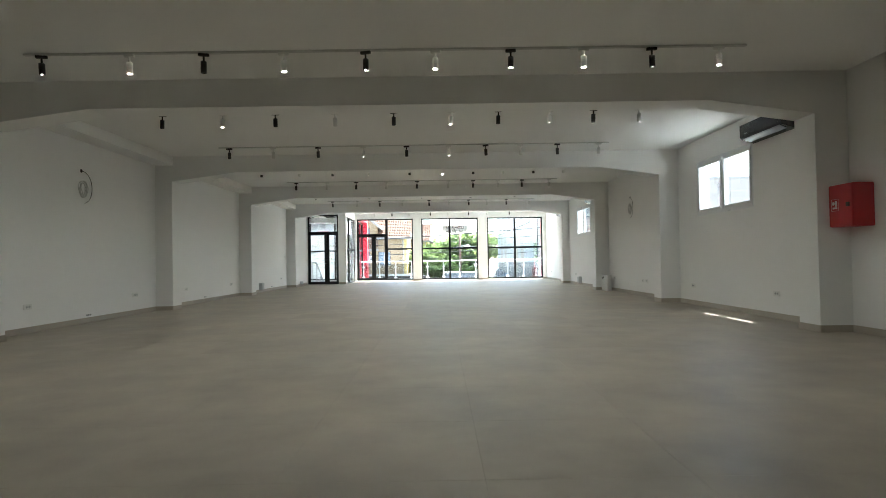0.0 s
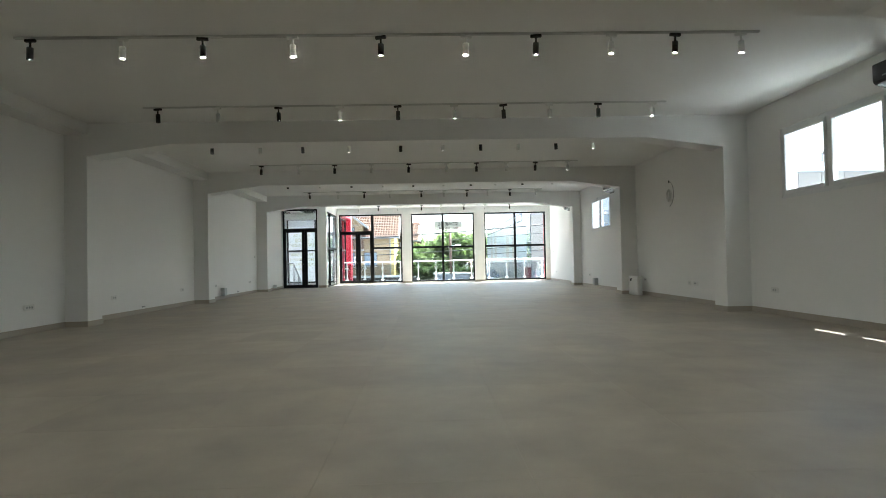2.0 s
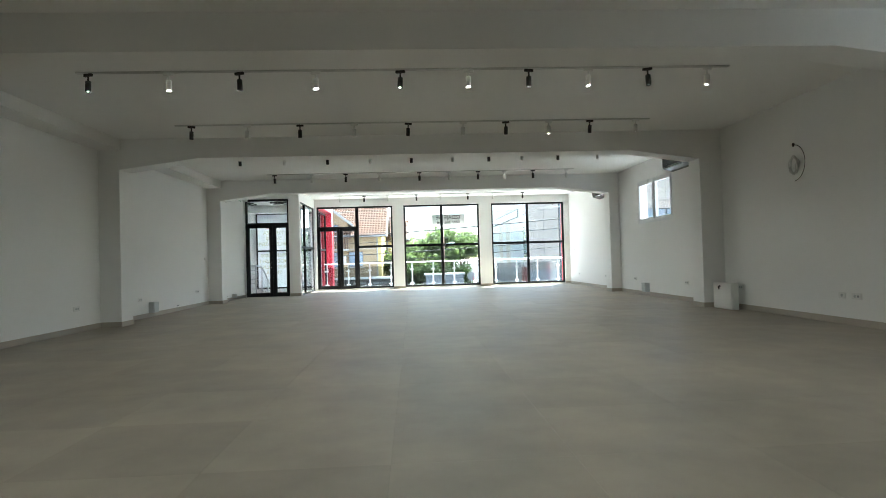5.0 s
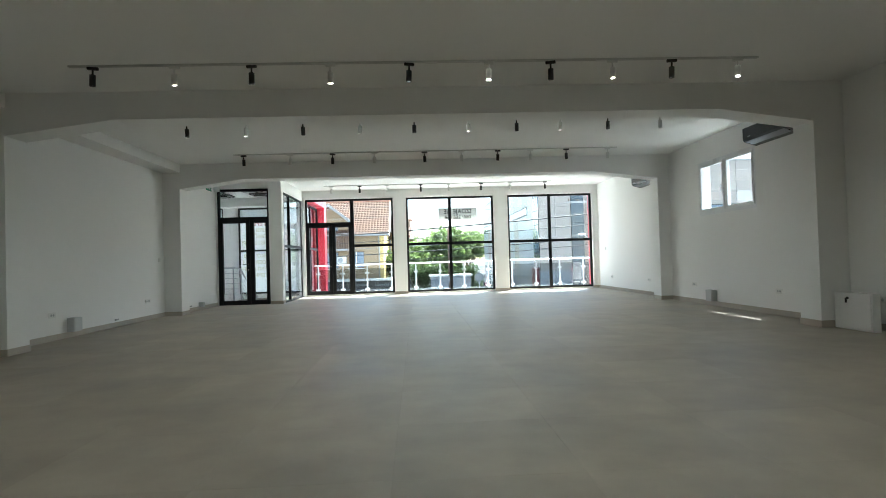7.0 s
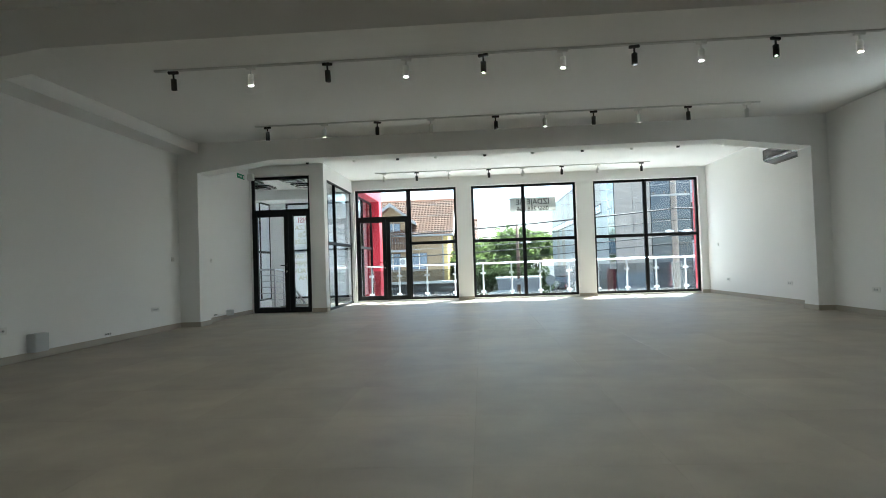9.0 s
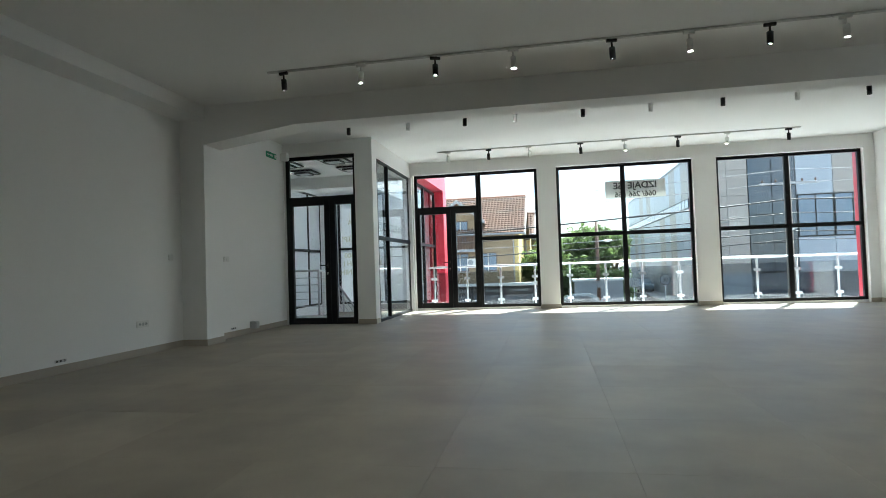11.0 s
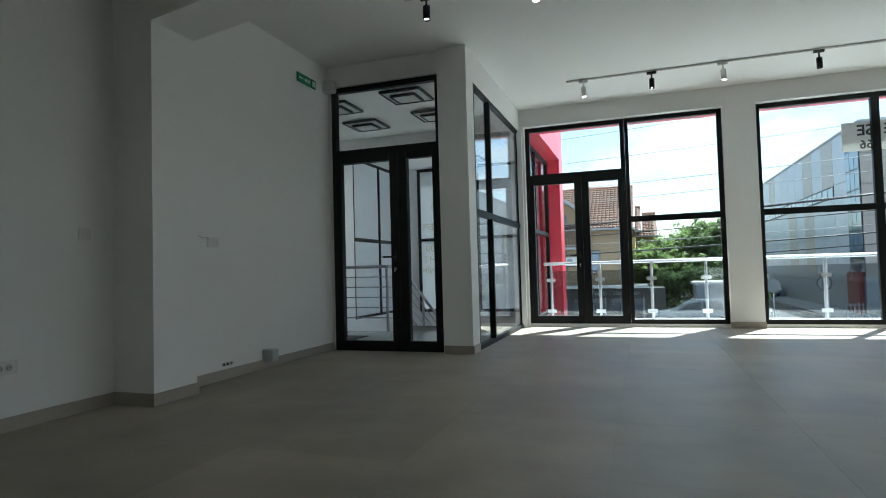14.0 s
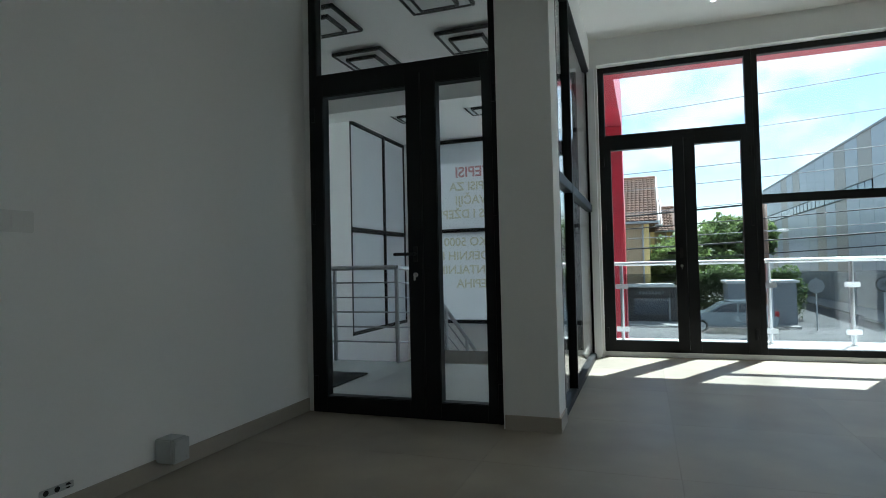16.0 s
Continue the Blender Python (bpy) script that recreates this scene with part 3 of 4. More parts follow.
for y, x0, x1, first, xs in ROWS:
    hc = H if y < 15 else HB
    TZ = hc - 0.018
    t = thing("ceiling_track", "slim white lighting track fixed along the ceiling", "lighting track", "ceiling tracks")
    bm = B()
    box(bm, x0, x1, y - 0.018, y - 0.006, TZ, hc)
    box(bm, x0, x1, y + 0.006, y + 0.018, TZ, hc)
    box(bm, x0, x1, y - 0.006, y + 0.006, hc - 0.006, hc)
    part("rail", bm, TRACKW, t)
    for k in (1, 2, 3):
        xj = x0 + (x1 - x0) * k / 4 + 0.1
        part("joint", box(B(), xj - 0.06, xj + 0.06, y - 0.021, y + 0.021, TZ - 0.006, TZ, 0.002), WHITEP, t)
    for i, x in enumerate(xs):
        b = (i + first) % 2
        m = pose(x, y, TZ, rng.uniform(-3, 3), rng.uniform(-3, 3), rng.uniform(-20, 20))
        if used[b]:
            copy_thing(heads[b], m)
        else:
            heads[b].matrix_basis = m
            used[b] = True


# ---- side windows, air conditioners ----
def side_window(name, y0, y1):
    w = thing(name, "small white plastic two-light window high in the wall", "window", kind="structure")
    x, F = XR + 0.035, 0.055
    def piece(n, a, b, z0, z1, d=0.03, dx=0.0, p=w):
        return part(n, box(B(), x + dx - d, x + dx + d, a, b, z0, z1, 0.005), PVC, p)
    piece("window_frame", y0, y0 + F, WZ0, WZ1)
    piece("window_frame", y1 - F, y1, WZ0, WZ1)
    piece("window_frame", y0 + F, y1 - F, WZ0, WZ0 + F)
    piece("window_frame", y0 + F, y1 - F, WZ1 - F, WZ1)
    c = (y0 + y1) / 2
    piece("mullion", c - 0.03, c + 0.03, WZ0 + F, WZ1 - F)
    part("window_sill", box(B(), XR - 0.006, XR + 0.07, y0 - 0.0, y1 + 0.0, WZ0 - 0.012, WZ0 + 0.003, 0.002), PVC, w)
    for a, b in ((y0 + F, c - 0.03), (c + 0.03, y1 - F)):
        s = part("sash", B(), PVC, w)
        bm = B()
        S = 0.05
        for q in ((a, a + S, WZ0 + F, WZ1 - F), (b - S, b, WZ0 + F, WZ1 - F), (a + S, b - S, WZ0 + F, WZ0 + F + S), (a + S, b - S, WZ1 - F - S, WZ1 - F)):
            box(bm, x - 0.045, x + 0.02, *q, 0.005)
        bm.to_mesh(s.data)
        bm.free()
        part("pane", box(B(), x - 0.004, x + 0.004, a + S - 0.01, b - S + 0.01, WZ0 + F + S - 0.01, WZ1 - F - S + 0.01), GLASS, s)
    bm = B()
    box(bm, x - 0.06, x - 0.045, c + 0.045, c + 0.07, 2.17, 2.24, 0.003)
    box(bm, x - 0.09, x - 0.075, c + 0.049, c + 0.066, 2.09, 2.21, 0.004)
    rod(bm, (x - 0.05, c + 0.057, 2.2), (x - 0.085, c + 0.057, 2.2), 0.008)
    part("window_handle", bm, PVC, w)


for k, (a, b) in enumerate(SIDEW):
    side_window("window_%d" % (8 + k), a, b)


def air_conditioner(y0, y1, z):
    L = thing("air_conditioner", "anthracite wall-mounted air conditioner unit", "air conditioner", "air conditioners", at=pose(XR if y0 < 15 else XE, (y0 + y1) / 2, z))
    h = (y1 - y0) / 2
    bm = B()
    prism(bm, [(0, 0.30), (-0.15, 0.30), (-0.20, 0.285), (-0.215, 0.25), (-0.215, 0.09), (-0.185, 0.055), (0, 0.0)], "y", -h, h)
    body = part("body", bm, ACGREY, L)
    bm = B()
    prism(bm, [(-0.182, 0.050), (-0.198, 0.062), (-0.10, 0.022), (-0.09, 0.012)], "y", -h + 0.06, h - 0.06)
    part("louvre", bm, ACLOW, L, "lighter grey air louvre")
    part("front_panel", box(B(), -0.221, -0.2155, -h + 0.004, h - 0.004, 0.10, 0.275, 0.002), ACGREY, L)
    part("display", box(B(), -0.2235, -0.2215, h - 0.22, h - 0.14, 0.12, 0.135), ACLOW, L)
    return L


AC = ((0.85, 1.93, 2.70), (10.62, 11.70, 2.70), (15.75, 16.85, 2.66))
for y0, y1, z in AC:
    air_conditioner(y0, y1, z)


# ---- wall fittings ----
def socket(n, m, label):
    """n round outlets in one white plate, modelled facing +x from the wall."""
    L = thing("wall_socket", label, "socket", "wall sockets", at=m)
    w = 0.04 + 0.045 * n
    part("cover_plate", box(B(), 0, 0.012, -w / 2 - 0.02, w / 2 + 0.02, -0.04, 0.04, 0.005), PLASTIC, L)
    for i in range(n):
        y = (i - (n - 1) / 2) * 0.052
        o = part("outlet", rod(B(), (0.0125, y, 0), (0.0145, y, 0), 0.020, seg=16), PLASTICG, L)
        for s in (-0.008, 0.008):
            part("pin_hole", rod(B(), (0.0147, y + s, 0), (0.0157, y + s, 0), 0.0035, seg=8), RUBBER, o)
    return L


for y in (1.13, 4.01, 6.22, 9.1, 11.2, 14.16):
    socket(3 if y in (4.01, 14.16) else 2, pose(XL, y, 0.37), "white plastic wall socket strip above the skirting")
for y in (1.41, 4.2, 6.75, 7.0, 9.3, 11.24, 13.95, 16.5, 19.2):
    socket(1 if y == 7.0 else 2, pose(XR if y < 15 else XE, y, 0.37, 0, 0, 180), "white plastic wall socket strip above the skirting")


def switch(y, z, x, rz, open_box=False):
    L = thing("light_switch", "white wall switch box without cover, wires showing" if open_box else "white plastic light switch on the wall", "switch", at=pose(x, y, z, 0, 0, rz))
    part("plate", box(B(), 0, 0.012, -0.07 if open_box else -0.045, 0.07 if open_box else 0.045, -0.04, 0.04, 0.004), PLASTIC, L)
    for s in ((-0.045, 0.0, 0.045) if open_box else (-0.018, 0.018)):
        part("rocker", box(B(), 0.0125, 0.017, s - 0.015, s + 0.015, -0.026, 0.026, 0.002), PLASTIC, L)
    if open_box:
        wire("cable_end", [(0.013, -0.06, 0.02), (0.04, -0.1, 0.035), (0.03, -0.15, 0.03), (0.02, -0.18, 0.045)], 0.003, WIREM, L)


switch(14.70, 1.17, XL, 0)
switch(15.74, 1.15, XW, 0, True)
switch(19.7, 1.2, XE, 180)


def junction_box(x, y, rz, s=0.21, hgt=0.21, label="grey plastic junction box standing at the wall foot"):
    L = thing("junction_box", label, "junction box", "junction boxes", at=pose(x, y, 0.085 if s > 0.15 else 0.07, 0, 0, rz))
    part("body", box(B(), 0.0, 0.10, -s / 2, s / 2, 0, hgt, 0.006), PLASTICG, L)
    part("lid", box(B(), 0.10, 0.115, -s / 2 + 0.002, s / 2 - 0.002, 0.002, hgt - 0.002, 0.004), PLASTICG, L)
    for u in (-1, 1):
        for v in (0.02, hgt - 0.02):
            part("screw", rod(B(), (0.1155, u * (s / 2 - 0.02), v), (0.118, u * (s / 2 - 0.02), v), 0.007, seg=8), PLASTICG, L)


junction_box(XL, 11.66, 0)
junction_box(XW, 16.42, 0, 0.10, 0.11, "small grey plastic junction box above the skirting")
junction_box(XR, 13.2, 180)
for y in (2.55, 7.3, 12.99, 15.90):
    L = thing("cable_outlet", "open flush cable outlet with wire ends near the skirting", "cable outlet", "cable outlets", at=pose(XL if y < 15 else XW, y, 0.125))
    part("recess", box(B(), 0, 0.004, -0.07, 0.07, -0.014, 0.014, 0.002), PLASTICG, L)
    for s in (-0.045, 0.0, 0.045):
        part("hole", rod(B(), (0.0042, s, 0), (0.006, s, 0), 0.011, seg=10), RUBBER, L)
    part("wire_end", rod(B(), (0.006, 0.02, 0), (0.03, 0.05, 0.006), 0.003, seg=6), WIREM, L)


def coil(x, y, z, rz):
    L = thing("cable_coil", "coiled white cable hanging out of the wall, one end loose", "cable", "cable coils", at=pose(x, y, z, 0, 0, rz))
    r = random.Random(int(y * 10))
    pts = []
    for k in range(100):
        a = k * 0.39
        pts.append((0.02 + 0.02 * math.sin(k * 0.7), (0.085 + 0.02 * math.sin(k * 0.23)) * math.cos(a), (0.12 + 0.02 * math.sin(k * 0.31)) * math.sin(a)))
    wire("coil", pts, 0.006, WIREM, L)
    wire("loose_end", [(0.01, -0.02, 0.30)] + [(0.02, 0.0 + 0.24 * math.sin(a), 0.03 + 0.26 * math.cos(a)) for a in [0.1 + 0.155 * i for i in range(20)]], 0.0045, WIREB, L)
    part("wall_hole", rod(B(), (0, -0.02, 0.30), (0.004, -0.02, 0.30), 0.03, seg=14), RUBBER, L)


coil(XL, 2.39, 2.20, 0)
coil(XR, 7.82, 2.20, 180)

# fire hose cabinet
L = thing("fire_hose_cabinet", "red steel fire hose cabinet hung on the wall", "fire cabinet", at=pose(XR, -0.345, 1.26))
part("body", box(B(), -0.24, 0, -0.20, 0.20, 0, 0.5, 0.006), REDP, L)
d = part("door", box(B(), -0.257, -0.2405, -0.195, 0.195, 0.005, 0.495, 0.004), REDP, L)
bm = B()
for q in ((0.0, 0.12, 0.16, 0.162), (0.0, 0.12, 0.298, 0.30), (0.0, 0.002, 0.162, 0.298), (0.118, 0.12, 0.162, 0.298)):
    box(bm, -0.2595, -0.2575, q[0] + 0.03, q[1] + 0.03, q[2] + 0.03, q[3] + 0.03)
box(bm, -0.2595, -0.2575, 0.05, 0.13, 0.215, 0.235)
rod(bm, (-0.2575, 0.115, 0.28), (-0.2595, 0.115, 0.28), 0.022)
box(bm, -0.2595, -0.2575, 0.055, 0.085, 0.24, 0.31)
part("pictogram", bm, PLASTIC, d, "white hose pictogram")
part("latch", box(B(), -0.275, -0.2575, -0.16, -0.11, 0.23, 0.28, 0.004), BLACKP, d, "black latch")

# floor-standing white meter cabinet beside the third pier
L = thing("meter_cabinet", "white steel box with keys in its lock, standing on the floor", "cabinet", at=pose(5.74, 9.46, 0))
part("body", box(B(), -0.10, 0, -0.31, 0.31, 0.0, 0.45, 0.004), PLASTIC, L)
d = part("door", box(B(), -0.112, -0.1005, -0.29, 0.29, 0.02, 0.43, 0.003), PLASTIC, L)
bm = B()
rod(bm, (-0.1125, 0.06, 0.385), (-0.127, 0.06, 0.385), 0.016)
box(bm, -0.150, -0.126, 0.057, 0.063, 0.33, 0.39)
part("lock", bm, BLACKP, d, "black lock with keys")

# emergency exit sign and detector
L = thing("exit_sign", "green emergency exit sign plate on the wall", "exit sign", at=pose(XW, 17.18, 2.95))
part("plate", box(B(), 0, 0.012, -0.16, 0.10, -0.05, 0.05, 0.003), GREEN, L)
part("plate", box(B(), 0, 0.012, 0.115, 0.20, -0.05, 0.05, 0.003), GREEN, L)
part("arrow", box(B(), 0.0125, 0.0135, -0.13, -0.05, -0.008, 0.008), PLASTIC, L, "white arrow")
for k in range(4):
    part("mark", box(B(), 0.0125, 0.0135, -0.02 + 0.027 * k, -0.004 + 0.027 * k, -0.018, 0.018), PLASTIC, L)
part("emblem", box(B(), 0.0125, 0.0135, 0.13, 0.185, -0.03, 0.03), PLASTIC, L)
L = thing("presence_sensor", "small white sensor box in the corner beside the door", "sensor", at=pose(XW + 0.082, YD - 0.062, 2.98))
part("housing", box(B(), -0.08, 0.06, -0.09, 0.0, -0.07, 0.07, 0.012), PLASTIC, L)

# banner taped on the middle window
L = thing("window_banner", "white rental banner taped outside the glass, lettering mirrored", "banner", at=pose(1.64, YG + 0.05, 2.42))
part("sheet", box(B(), -0.60, 0.60, 0, 0.003, -0.18, 0.19), BANNER, L)
for tx, z, s in (("IZDAJE  SE", 0.02, 0.19), ("066/ 266 666", -0.15, 0.155)):
    lettering("lettering", tx, s, pose(0, -0.003, z, 90, 0, 0) @ Matrix.Diagonal((-1, 1, 1, 1)), PRINT, L, "mirrored dark lettering")

# ---- balcony and red facade ----
setting("floor_balcony", box(B(), XG, 9.0, YG + 0.04, 21.95, -0.22, -0.015), CONC, "pale tiled balcony floor", "balcony")
br = thing("balcony_railing", "stainless steel balcony railing with grey glass panels", "railing")
posts = [-2.91 + 0.80 * k for k in range(14)]
YB = 21.7
for x in posts:
    p = part("post", rod(B(), (x, YB, -0.015), (x, YB, 0.90), 0.022), STEEL, br)
    part("foot_flange", rod(B(), (x, YB, -0.015), (x, YB, 0.0), 0.045), STEEL, p)
    for z in (0.10, 0.62):
        part("clamp", box(B(), x - 0.075, x + 0.075, YB - 0.035, YB - 0.01, z, z + 0.06, 0.006), STEEL, p)
for a, b in zip(posts, posts[1:]):
    part("glass_panel", box(B(), a + 0.035, b - 0.035, YB - 0.028, YB - 0.018, 0.03, 0.80), GLASSB, br)
part("handrail", rod(B(), (posts[0] - 0.12, YB, 0.925), (posts[-1], YB, 0.925), 0.026, seg=16), STEEL, br)
rf = thing("facade_frame", "red composite facade frame projecting round the windows", "facade", kind="structure")
part("canopy", box(B(), XG, XE + 0.235, YG + 0.06, YG + 0.40, FZ1 + 0.0, FZ1 + 0.5), REDF, rf)
for x in (2.66, 5.72):
    part("fin", box(B(), x + 0.055, x + 0.14, YG + 0.06, YG + 0.195, -0.012, FZ1 - 0.003), REDF, rf)
tw = thing("stair_tower_cladding", "red composite cladding of the glazed stair tower", "facade", kind="structure")
part("column", box(B(), XG - 0.08, -2.90, 23.12, HY1 + 0.1, GZ, 2.96), REDF, tw)
part("fascia", box(B(), XG - 0.25, -2.90, YG + 0.42, HY1 + 0.1, 2.965, 3.6), REDF, tw)
part("foot", box(B(), XG - 0.15, XG - 0.02, YG + 0.2, 23.11, -0.2, -0.02), REDF, tw)
setting("facade_below", box(B(), XL - 2, XR + 3, YG + 0.1, YG + 0.3, GZ, -0.23), PLASTER, "white plastered facade under the balcony", "wall")

# ---- street ----
setting("ground", box(B(), -600, 600, -300, 900, GZ - 0.5, GZ), ASPH, "grey asphalt ground of the street", "ground")
setting("pavement", box(B(), -60, 4.4, 46.2, 48.6, GZ, GZ + 0.12), PAVE, "pale concrete pavement along the shop wall", "pavement")
setting("pavement_corner", box(B(), 8.6, 60, 49.2, 51.9, GZ, GZ + 0.12), PAVE, "pale concrete pavement before the office building", "pavement")
setting("pavement_side", box(B(), 8.9, 10.95, 51.9, 130, GZ, GZ + 0.12), PAVE, "pale concrete pavement along the side road", "pavement")
setting("pavement_near", box(B(), -60, 60, 24.5, 30, GZ, GZ + 0.12), PAVE, "pale concrete pavement below the balcony", "pavement")

# low dark shopfront with sign board and flat white canopy
HY = 48.6
sh = thing("shopfront", "low dark shopfront with a worn sign board", "shop")
part("wall", box(B(), -16, -0.2, HY - 0.3, HY + 2.5, GZ, -0.50), SHOP, sh)
part("sign_board", box(B(), -12.5, -1.4, HY - 0.42, HY - 0.31, -1.0, -0.60, 0.01), SHOP, sh)
for x0, n in ((-10.6, 5), (-7.2, 7), (-4.6, 6), (-3.0, 8)):
    bm = B()
    for k in range(n):
        box(bm, x0 + 0.17 * k, x0 + 0.17 * k + 0.10, HY - 0.43, HY - 0.421, -0.88, -0.72)
    part("faded_lettering", bm, GREYSIGN, sh, "faded unreadable lettering")
part("canopy", box(B(), -6.8, -1.2, HY - 1.1, HY - 0.31, -0.45, -0.28, 0.02), FASC, sh, "white canopy board")
for x in (-11.5, -9.2, -6.9, -4.6, -2.4):
    part("shop_window", box(B(), x - 0.9, x + 0.9, HY - 0.33, HY - 0.302, GZ + 0.5, -1.1), DGLASS, sh)
    part("window_post", box(B(), x + 0.93, x + 1.02, HY - 0.38, HY - 0.301, GZ, -1.05), GREYSIGN, sh)


def house(name, x0, x1, y0, y1, eave, ridge, label, dormer=True, detail=True):
    h = thing(name, label, "house")
    ym = (y0 + y1) / 2
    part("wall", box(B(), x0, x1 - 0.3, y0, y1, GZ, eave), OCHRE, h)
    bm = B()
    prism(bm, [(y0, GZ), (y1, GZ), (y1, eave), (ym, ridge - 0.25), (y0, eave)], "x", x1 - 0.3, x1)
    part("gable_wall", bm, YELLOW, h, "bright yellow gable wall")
    ov = 0.6
    sl = (ridge - eave) / (ym - y0)
    for s, ye in ((1, y0), (-1, y1)):
        bm = B()
        prism(bm, [(ye - s * ov, eave - sl * ov), (ye - s * ov, eave - sl * ov + 0.14), (ym, ridge + 0.14), (ym, ridge)], "x", x0 - 0.5, x1 + 0.5)
        part("roof", bm, ROOFU, h)
    if detail:
        ln = math.hypot(ym - y0 + ov, ridge - eave + sl * ov)
        n = int(ln / 0.33)
        vs, fs = [], []
        uy, uz = (ym - y0 + ov) / ln, (ridge - eave + sl * ov) / ln
        cols = int((x1 - x0 + 1.0) / 0.24)
        for r in range(n):
            for c in range(cols):
                xa = x0 - 0.5 + c * 0.24
                d0, d1 = r * ln / n - 0.03, (r + 1) * ln / n
                jit = ((r * 7 + c * 13) % 5) * 0.004
                k = len(vs)
                for d, lift in ((d0, 0.07 + jit), (d1, 0.02)):
                    for q, hgt in ((0.0, 0.0), (0.05, 0.055), (0.15, 0.055), (0.235, 0.0)):
                        t = lift + hgt
                        vs.append((xa + q, y0 - ov + uy * d - uz * t, eave - sl * ov + 0.14 + uz * d + uy * t))
                for i in range(3):
                    fs.append((k + i, k + i + 1, k + 5 + i, k + 4 + i))
                fs.append((k + 3, k + 2, k + 1, k))
        me = bpy.data.meshes.new("roof_tiles")
        me.from_pydata(vs, [], fs)
        me.materials.append(ROOFISL)
        ob = new("roof_tiles", me)
        ob.parent = h
        tagged(ob, "rows of brown clay roof tiles", kind="stuff")
        part("ridge_cap", rod(B(), (x0 - 0.5, ym, ridge + 0.17), (x1 + 0.5, ym, ridge + 0.17), 0.14, seg=10), ROOFT, h)
        part("gutter", rod(B(), (x0 - 0.5, y0 - ov - 0.06, eave - sl * ov + 0.1), (x1 + 0.5, y0 - ov - 0.06, eave - sl * ov + 0.1), 0.07, seg=8), GREYSIGN, h)
        part("downpipe", rod(B(), (x1 - 0.35, y0 - 0.08, GZ), (x1 - 0.35, y0 - 0.08, eave), 0.05, seg=8), GREYSIGN, h)
        bm = B()
        prism(bm, [(y0 - ov - 0.05, eave - sl * ov - 0.02), (y0 - ov - 0.05, eave - sl * ov + 0.2), (ym, ridge + 0.22), (ym, ridge)], "x", x1 + 0.5, x1 + 0.58)
        part("barge_board", bm, FASC, h, "white barge board")
    return h


def house_window(h, x, z, w, hh, y, shutters=False):
    f = part("window", box(B(), x - w / 2, x + w / 2, y - 0.05, y + 0.02, z, z + hh), WOOD, h)
    for s in (-1, 1):
        part("pane", box(B(), x + s * w / 4 - w / 4 + 0.07, x + s * w / 4 + w / 4 - 0.04, y - 0.065, y - 0.051, z + 0.07, z + hh - 0.07), BGLASS, f)
    part("curtain_strip", box(B(), x - 0.03, x + 0.03, y - 0.08, y - 0.066, z + 0.05, z + hh - 0.05), FASC, f)
    part("sill", box(B(), x - w / 2 - 0.08, x + w / 2 + 0.08, y - 0.16, y - 0.05, z - 0.07, z - 0.005), FASC, f)


ROOFISL = mat("brown_clay_roof_tiles", (0.118, 0.07, 0.05), 0.85, spec=0.15, var=0.15, scale=2, fine=12, isl=0.28)
Y1H = 49.6
h1 = house("house", -17.0, -2.35, Y1H, 58.6, 3.45, 6.2, "ochre rendered house with brown tiled roof and a dormer")
for x in (-4.55, -6.6, -11.0):
    house_window(h1, x, 0.55, 1.25, 1.35, Y1H)
bm = B()
prism(bm, [(-8.05, 2.6), (-5.2, 2.6), (-5.2, 4.35), (-6.62, 5.5), (-8.05, 4.35)], "y", Y1H - 0.05, Y1H + 3.2)
part("dormer", bm, OCHRE, h1)
for s in (-1, 1):
    bm = B()
    prism(bm, [(-6.62, 5.72), (-6.62, 5.52), (-6.62 + s * 1.95, 4.0), (-6.62 + s * 1.95, 4.2)], "y", Y1H - 0.75, Y1H + 3.4)
    part("dormer_roof", bm, ROOFT, h1)
    bm = B()
    prism(bm, [(-6.62, 5.76), (-6.62, 5.50), (-6.62 + s * 2.0, 3.95), (-6.62 + s * 2.0, 4.2)], "y", Y1H - 0.83, Y1H - 0.76)
    part("barge_board", bm, GREYSIGN, h1)
house_window(h1, -6.5, 2.75, 1.1, 1.5, Y1H - 0.05)
bal = part("balcony", box(B(), -8.0, -5.1, Y1H - 1.0, Y1H - 0.06, 1.98, 2.12), GREYSIGN, h1)
for k in range(15):
    part("slat", box(B(), -8.0 + 0.2 * k, -7.86 + 0.2 * k, Y1H - 1.0, Y1H - 0.95, 2.13, 3.05), WOOD, bal)
part("balcony_rail", box(B(), -8.05, -5.05, Y1H - 1.02, Y1H - 0.93, 3.05, 3.13), WOOD, bal)
ac = part("outdoor_unit", box(B(), -6.05, -5.35, Y1H - 0.33, Y1H - 0.05, 0.95, 1.5, 0.02), FASC, h1, "white outdoor air conditioning unit")
part("fan_grille", rod(B(), (-5.8, Y1H - 0.331, 1.22), (-5.8, Y1H - 0.35, 1.22), 0.2, seg=20), GREYSIGN, ac)
for k in range(9):
    part("stair_step", box(B(), -2.0, -0.9, Y1H + 1.0 + 0.28 * k, Y1H + 1.28 + 0.28 * k, GZ, GZ + 0.18 * (k + 4)), FASC, h1)
house("house", -6.5, -0.55, 66, 74, 3.6, 5.6, "distant house with a pale brown tiled roof")
house("house", -9.5, -1.9, 60.5, 66, 3.9, 5.6, "house behind with a brown tiled roof")

